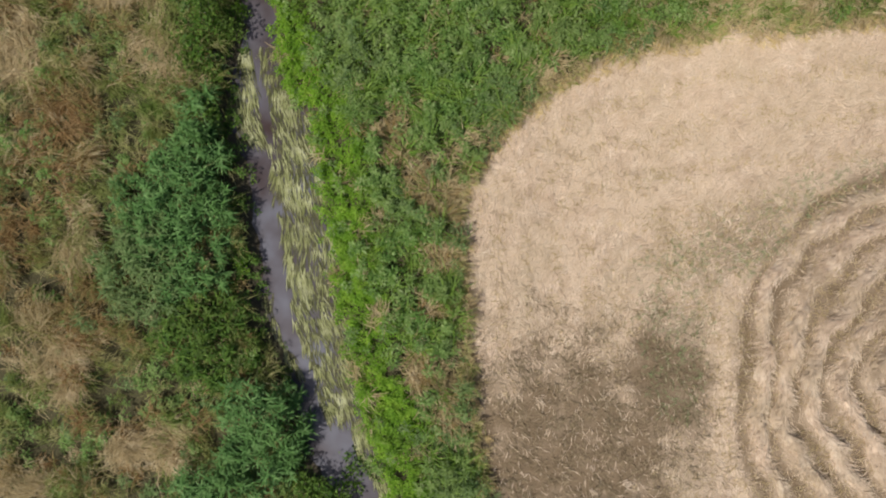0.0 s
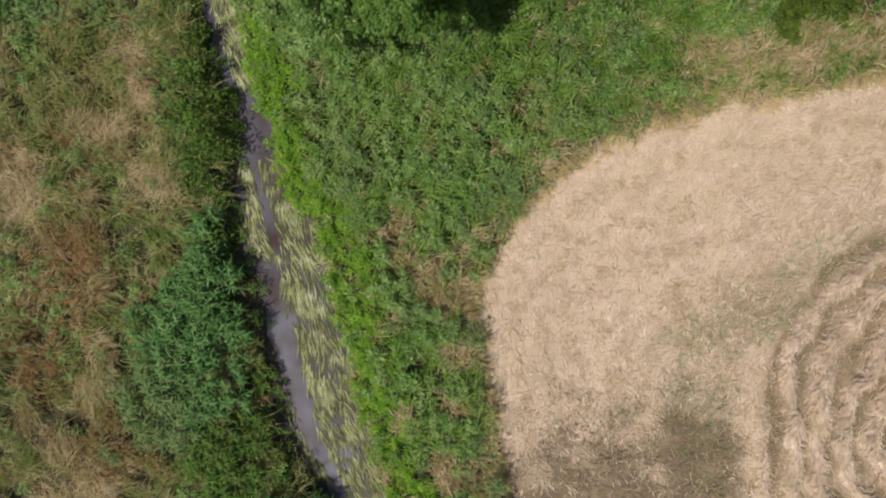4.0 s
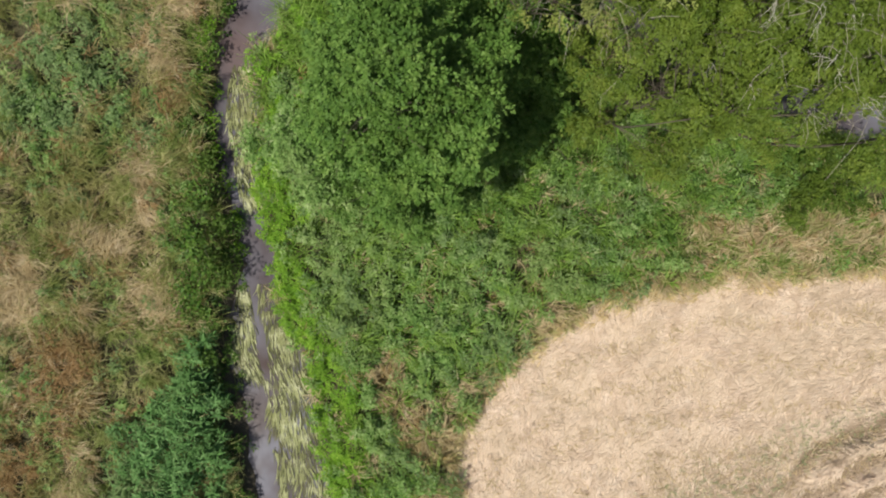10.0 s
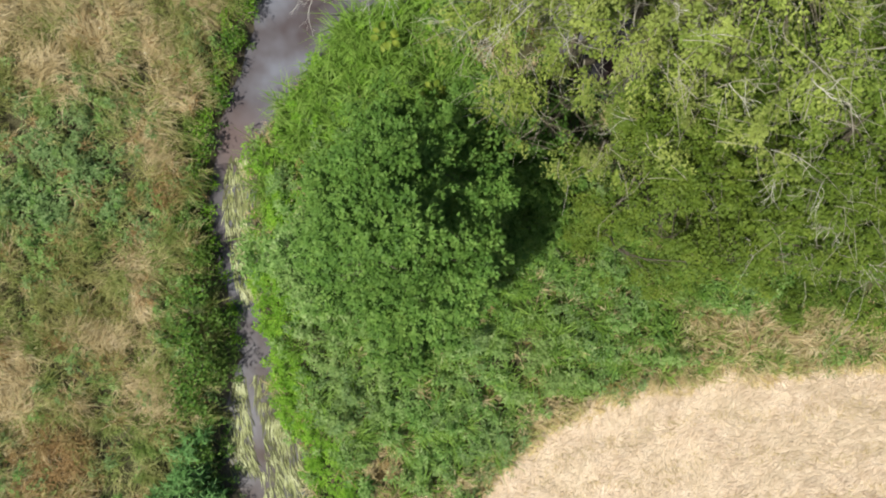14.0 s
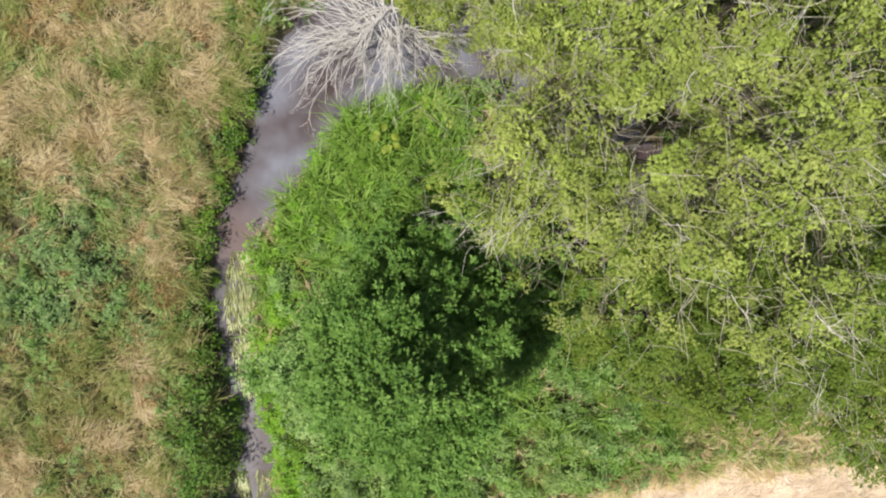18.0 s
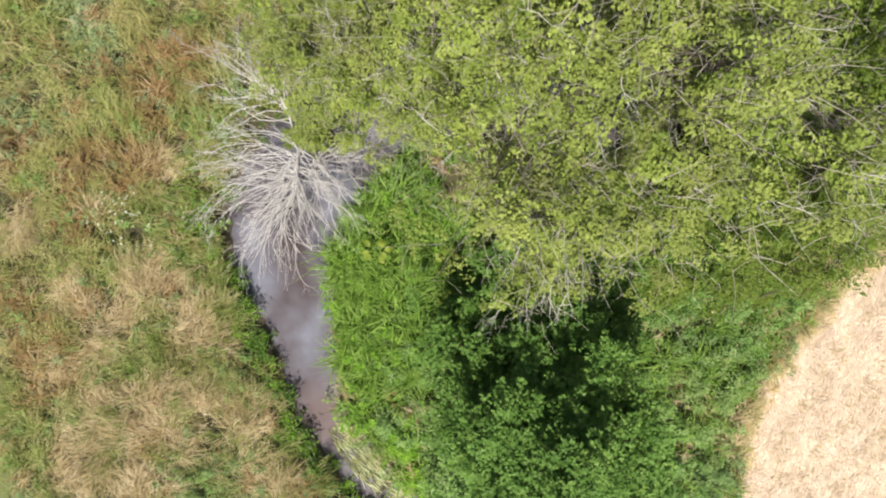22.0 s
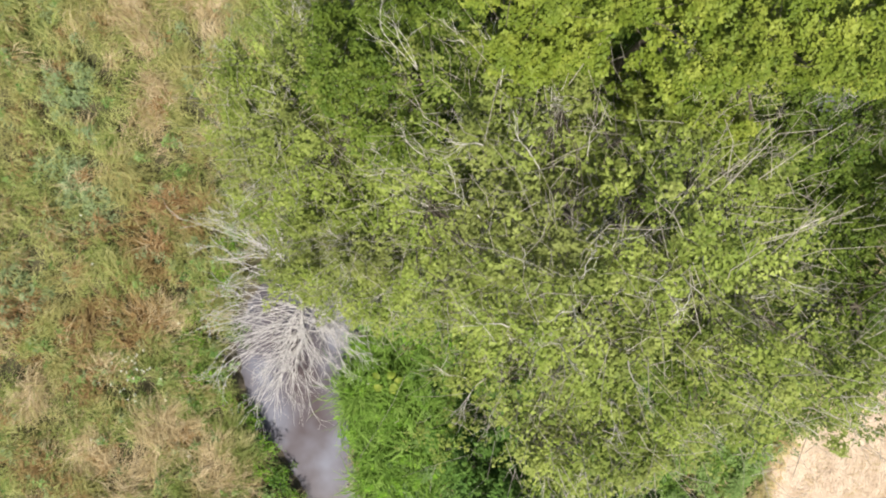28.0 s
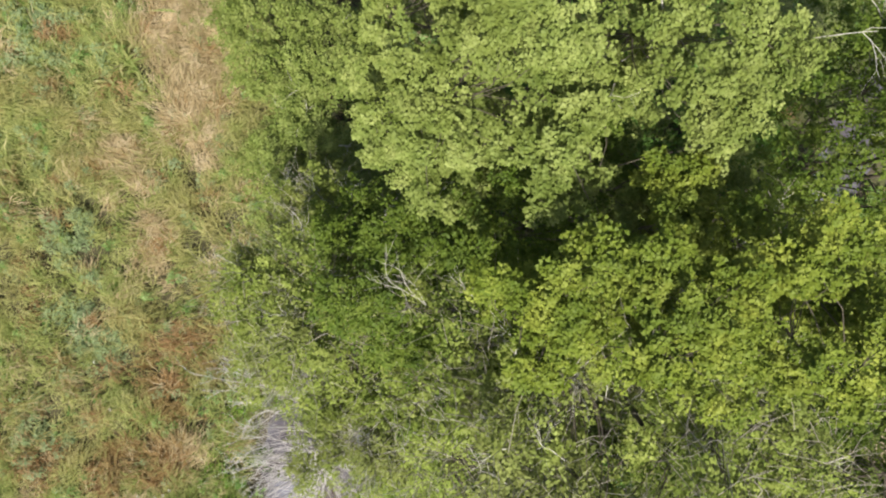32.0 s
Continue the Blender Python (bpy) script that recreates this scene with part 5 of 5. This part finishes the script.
def big_leaf_plant(x, y, wide, tall, mat, label, rng):
    """A rosette of a few large leaves, each one on its stalk."""
    base = np.array([x, y, float(height(np.array([x]), np.array([y]))[0])])
    root = tagged(new("broad_leaf_plant"), label, "plant", group="broad-leaved plants on the bank")
    root.location = base
    for k in range(9):
        a = k * 2.4 + rng.normal(0, 0.2)
        far, up = wide * rng.uniform(0.25, 0.6), tall * rng.uniform(0.7, 1.0)
        foot = np.array([far * math.cos(a), far * math.sin(a), up])
        v, f = tube(bent((0, 0, 0), foot, rng, 0.05, 4), np.linspace(0.01, 0.006, 4), 5)
        stalk = part("stalk", v, f, mat, root)
        size = wide * rng.uniform(0.45, 0.65)
        rows = np.linspace(0, 1, 6)
        half = size * 0.36 * np.sin(np.pi * np.clip(rows * 0.92 + 0.06, 0, 1)) ** 0.8
        d, n = np.array([math.cos(a), math.sin(a), 0]), np.array([-math.sin(a), math.cos(a), 0])
        mid = foot + rows[:, None] * size * d + np.array([0, 0, 1]) * (0.12 * size * np.sin(rows * np.pi) - 0.25 * size * rows ** 2)[:, None]
        v = np.stack([mid - n * half[:, None] + [0, 0, 0.02], mid, mid + n * half[:, None] + [0, 0, 0.02]], 1).reshape(-1, 3)
        i = np.arange(5)[:, None] * 3
        f = np.concatenate([i + [0, 1, 4, 3], i + [1, 2, 5, 4]])
        part("leaf", v, f, mat, stalk, smooth=True)
    return root


def umbel(x, y, tall, rng):
    """A white flat-topped flower on its stem."""
    base = np.array([x, y, float(height(np.array([x]), np.array([y]))[0])])
    root = tagged(new("umbel_flower"), "white flat-topped wild flower on a thin green stem", "flower", group="white flowers in the meadow")
    root.location = base
    tip = np.array([rng.normal(0, 0.06), rng.normal(0, 0.06), tall])
    v, f = tube(bent((0, 0, 0), tip, rng, 0.03, 4), np.linspace(0.008, 0.005, 4), 5)
    part("stem", v, f, SEDGE, root)
    n = 26
    r, a = 0.03 * np.sqrt(rng.random(n)), rng.uniform(0, 6.28, n)
    pos = tip + np.stack([r * np.cos(a), r * np.sin(a), rng.normal(0.01, 0.008, n)], 1)
    v, f = leaves(pos, a, rng.normal(0.1, 0.2, n), rng.uniform(0.010, 0.018, n), np.full(n, 0.9), rng)
    part("flower_head", v, f, FLOWER, root, "white flower head")
    return root


def build_single_plants():
    rng = np.random.default_rng(41)
    dark = "dark green leafy shrub overhanging the water from the bank"
    lush = "bright green leafy plant at the water's edge"
    for x, y, w, h in ((-7.0, 6.9, 1.0, 1.5), (-7.6, 7.9, .8, 1.2), (-6.75, 8.2, .6, 1.0), (-7.3, 9.0, .8, 1.2), (-7.2, 10.1, .7, 1.0), (-7.5, 5.9, .8, 1.1), (-7.0, 5.4, .6, .9), (-7.9, 11.4, .6, .8),
                       (-7.7, 12.4, .6, .8), (-6.2, -.2, .5, .8), (-6.4, -2.4, .7, .9), (-5.9, -3.4, .7, 1.0), (-7.1, 4.2, .6, 1.0), (-6.4, 16.9, .6, .8), (-7.3, 13.7, .6, .8), (-6.8, 15.1, .6, .8), (-6.1, 18.4, .6, .8), (-5.5, 20.5, .6, .8), (-3.9, -7.6, .9, 1.2), (-2.6, -7.1, .8, 1.0), (-3.3, -7.9, .7, .9), (-5.8, 18.9, .5, .7)):
        bank_shrub(x, y, w * 0.95, h * (0.95 if 4 < y < 11 else 0.7), DOCK, dark, rng)
    for x, y, w, h in ((-6.55, 16.2, .5, .7), (-7.1, 10.6, .45, .5), (-7.15, 11.6, .45, .5), (-7.05, 12.4, .4, .5), (-6.7, 9.5, .45, .5), (-6.35, 8.5, .4, .5), (-6.3, 7.6, .4, .5), (-7.35, 14.0, .6, .7), (-6.9, 15.6, .55, .7), (-6.35, 17.0, .5, .6), (-6.0, 17.8, .6, .7), (-5.7, 18.7, .45, .6), (-5.6, 20.1, .55, .7), (-7.5, 12.6, .5, .6), (-4.2, 22.2, .6, .7), (-7.15, 14.6, .5, .6), (-7.6, 15.3, .5, .6), (-5.6, 20.8, .7, .9), (-5.9, 18.2, .45, .5), (-5.75, 19.5, .5, .6), (-7.3, 13.2, .45, .5), (-6.6, 17.5, .5, .6), (-4.9, 21.8, .6, .7), (-.0, 4.95, .45, .7), (-6.1, -.6, .3, .6), (-2.9, 22.7, .7, .8), (-1.9, 23.2, .6, .7)):
        bank_shrub(x, y, w * (0.85 if y > 12 else 1), h * 0.9, BRIGHT, lush, rng, leaf=0.08)
    tall = "stand of tall blue-green reeds with pointed leaves"
    reed_clump(-7.8, .9, 1.7, 2.4, 1.3, REED, tall, rng)
    reed_clump(-8.9, -.6, 1.2, 1.8, 1.3, HERB, "patch of grey-green leafy stems beside the reeds", rng)
    reed_clump(-7.3, 3.6, .6, 1.5, 1.0, REED, "narrow strip of dark green reeds along the bank", rng)
    reed_clump(-5.3, -5.6, 1.5, 1.7, 1.25, REED, "dark green reed clump leaning over the brook", rng)
    reed_clump(-7.2, -2.7, 1.3, 1.4, 1.1, DOCK, "dark green leafy stand between reeds and meadow", rng)
    reed_clump(-6.6, -7.6, 1.4, 1.3, 1.3, REED, "green reeds among dry meadow grass", rng)
    for x, y, w in ((.05, 1.65, .7), (-1.5, 3.5, .6), (-.6, -3.5, .7), (.4, -4.3, .7), (-12.8, 6.9, .9), (-13, 5.6, .9), (-9.6, -6.2, .9), (-8.5, -5.9, .8), (-8.8, 8.6, .7), (-8.9, 9.9, .7), (-7.0, 20.9, .9), (-7.9, 20.3, .9),
                    (-8.5, 17.0, .7), (-7.0, 17.4, .5), (4.2, 30.2, .9), (4.9, 29.6, .9), (1.0, 30.3, .8), (9.0, 7.5, .8), (11.5, 7.8, .8), (8.6, 7.3, .7), (-8.4, 16.9, .6), (-3.2, -.9, .45)):
        tussock(x, y, w, DRY, "bleached dry grass tussock standing in the greener growth", rng)
    tussock(8.1, 10.2, 1.0, HERB, "pale blue-green arching grass tussock in front of the trees", rng, group="pale tussocks")
    for x, y, w in ((-5.35, 14.1, .3), (-4.95, 14.95, .32), (-4.75, 15.5, .28), (-5.5, 13.5, .25)):
        tussock(x, y, w, TWIGS, "tuft of dead grey-brown stems at the water", rng, name="dead_stem_tuft", group="dead stem tufts")
    for x, y, w in ((-.85, 14.1, .4), (-.1, 15.1, .42), (-1.45, 16.65, .45)):
        big_leaf_plant(x, y, w, 1.25, LIME, "pale green plant with large leaves above the sedge", rng)
    for _ in range(30):
        umbel(-6.75 + rng.normal(0, .6), 22.5 + rng.normal(0, .5), rng.uniform(.65, .95), rng)
    for x, y in ((-4.4, 27.0), (-8.7, 16.2), (-7.4, 19.5), (-10, 17), (-9.2, 21.9), (-5.2, 25.8)):
        umbel(x, y, .8, rng)


build_single_plants()
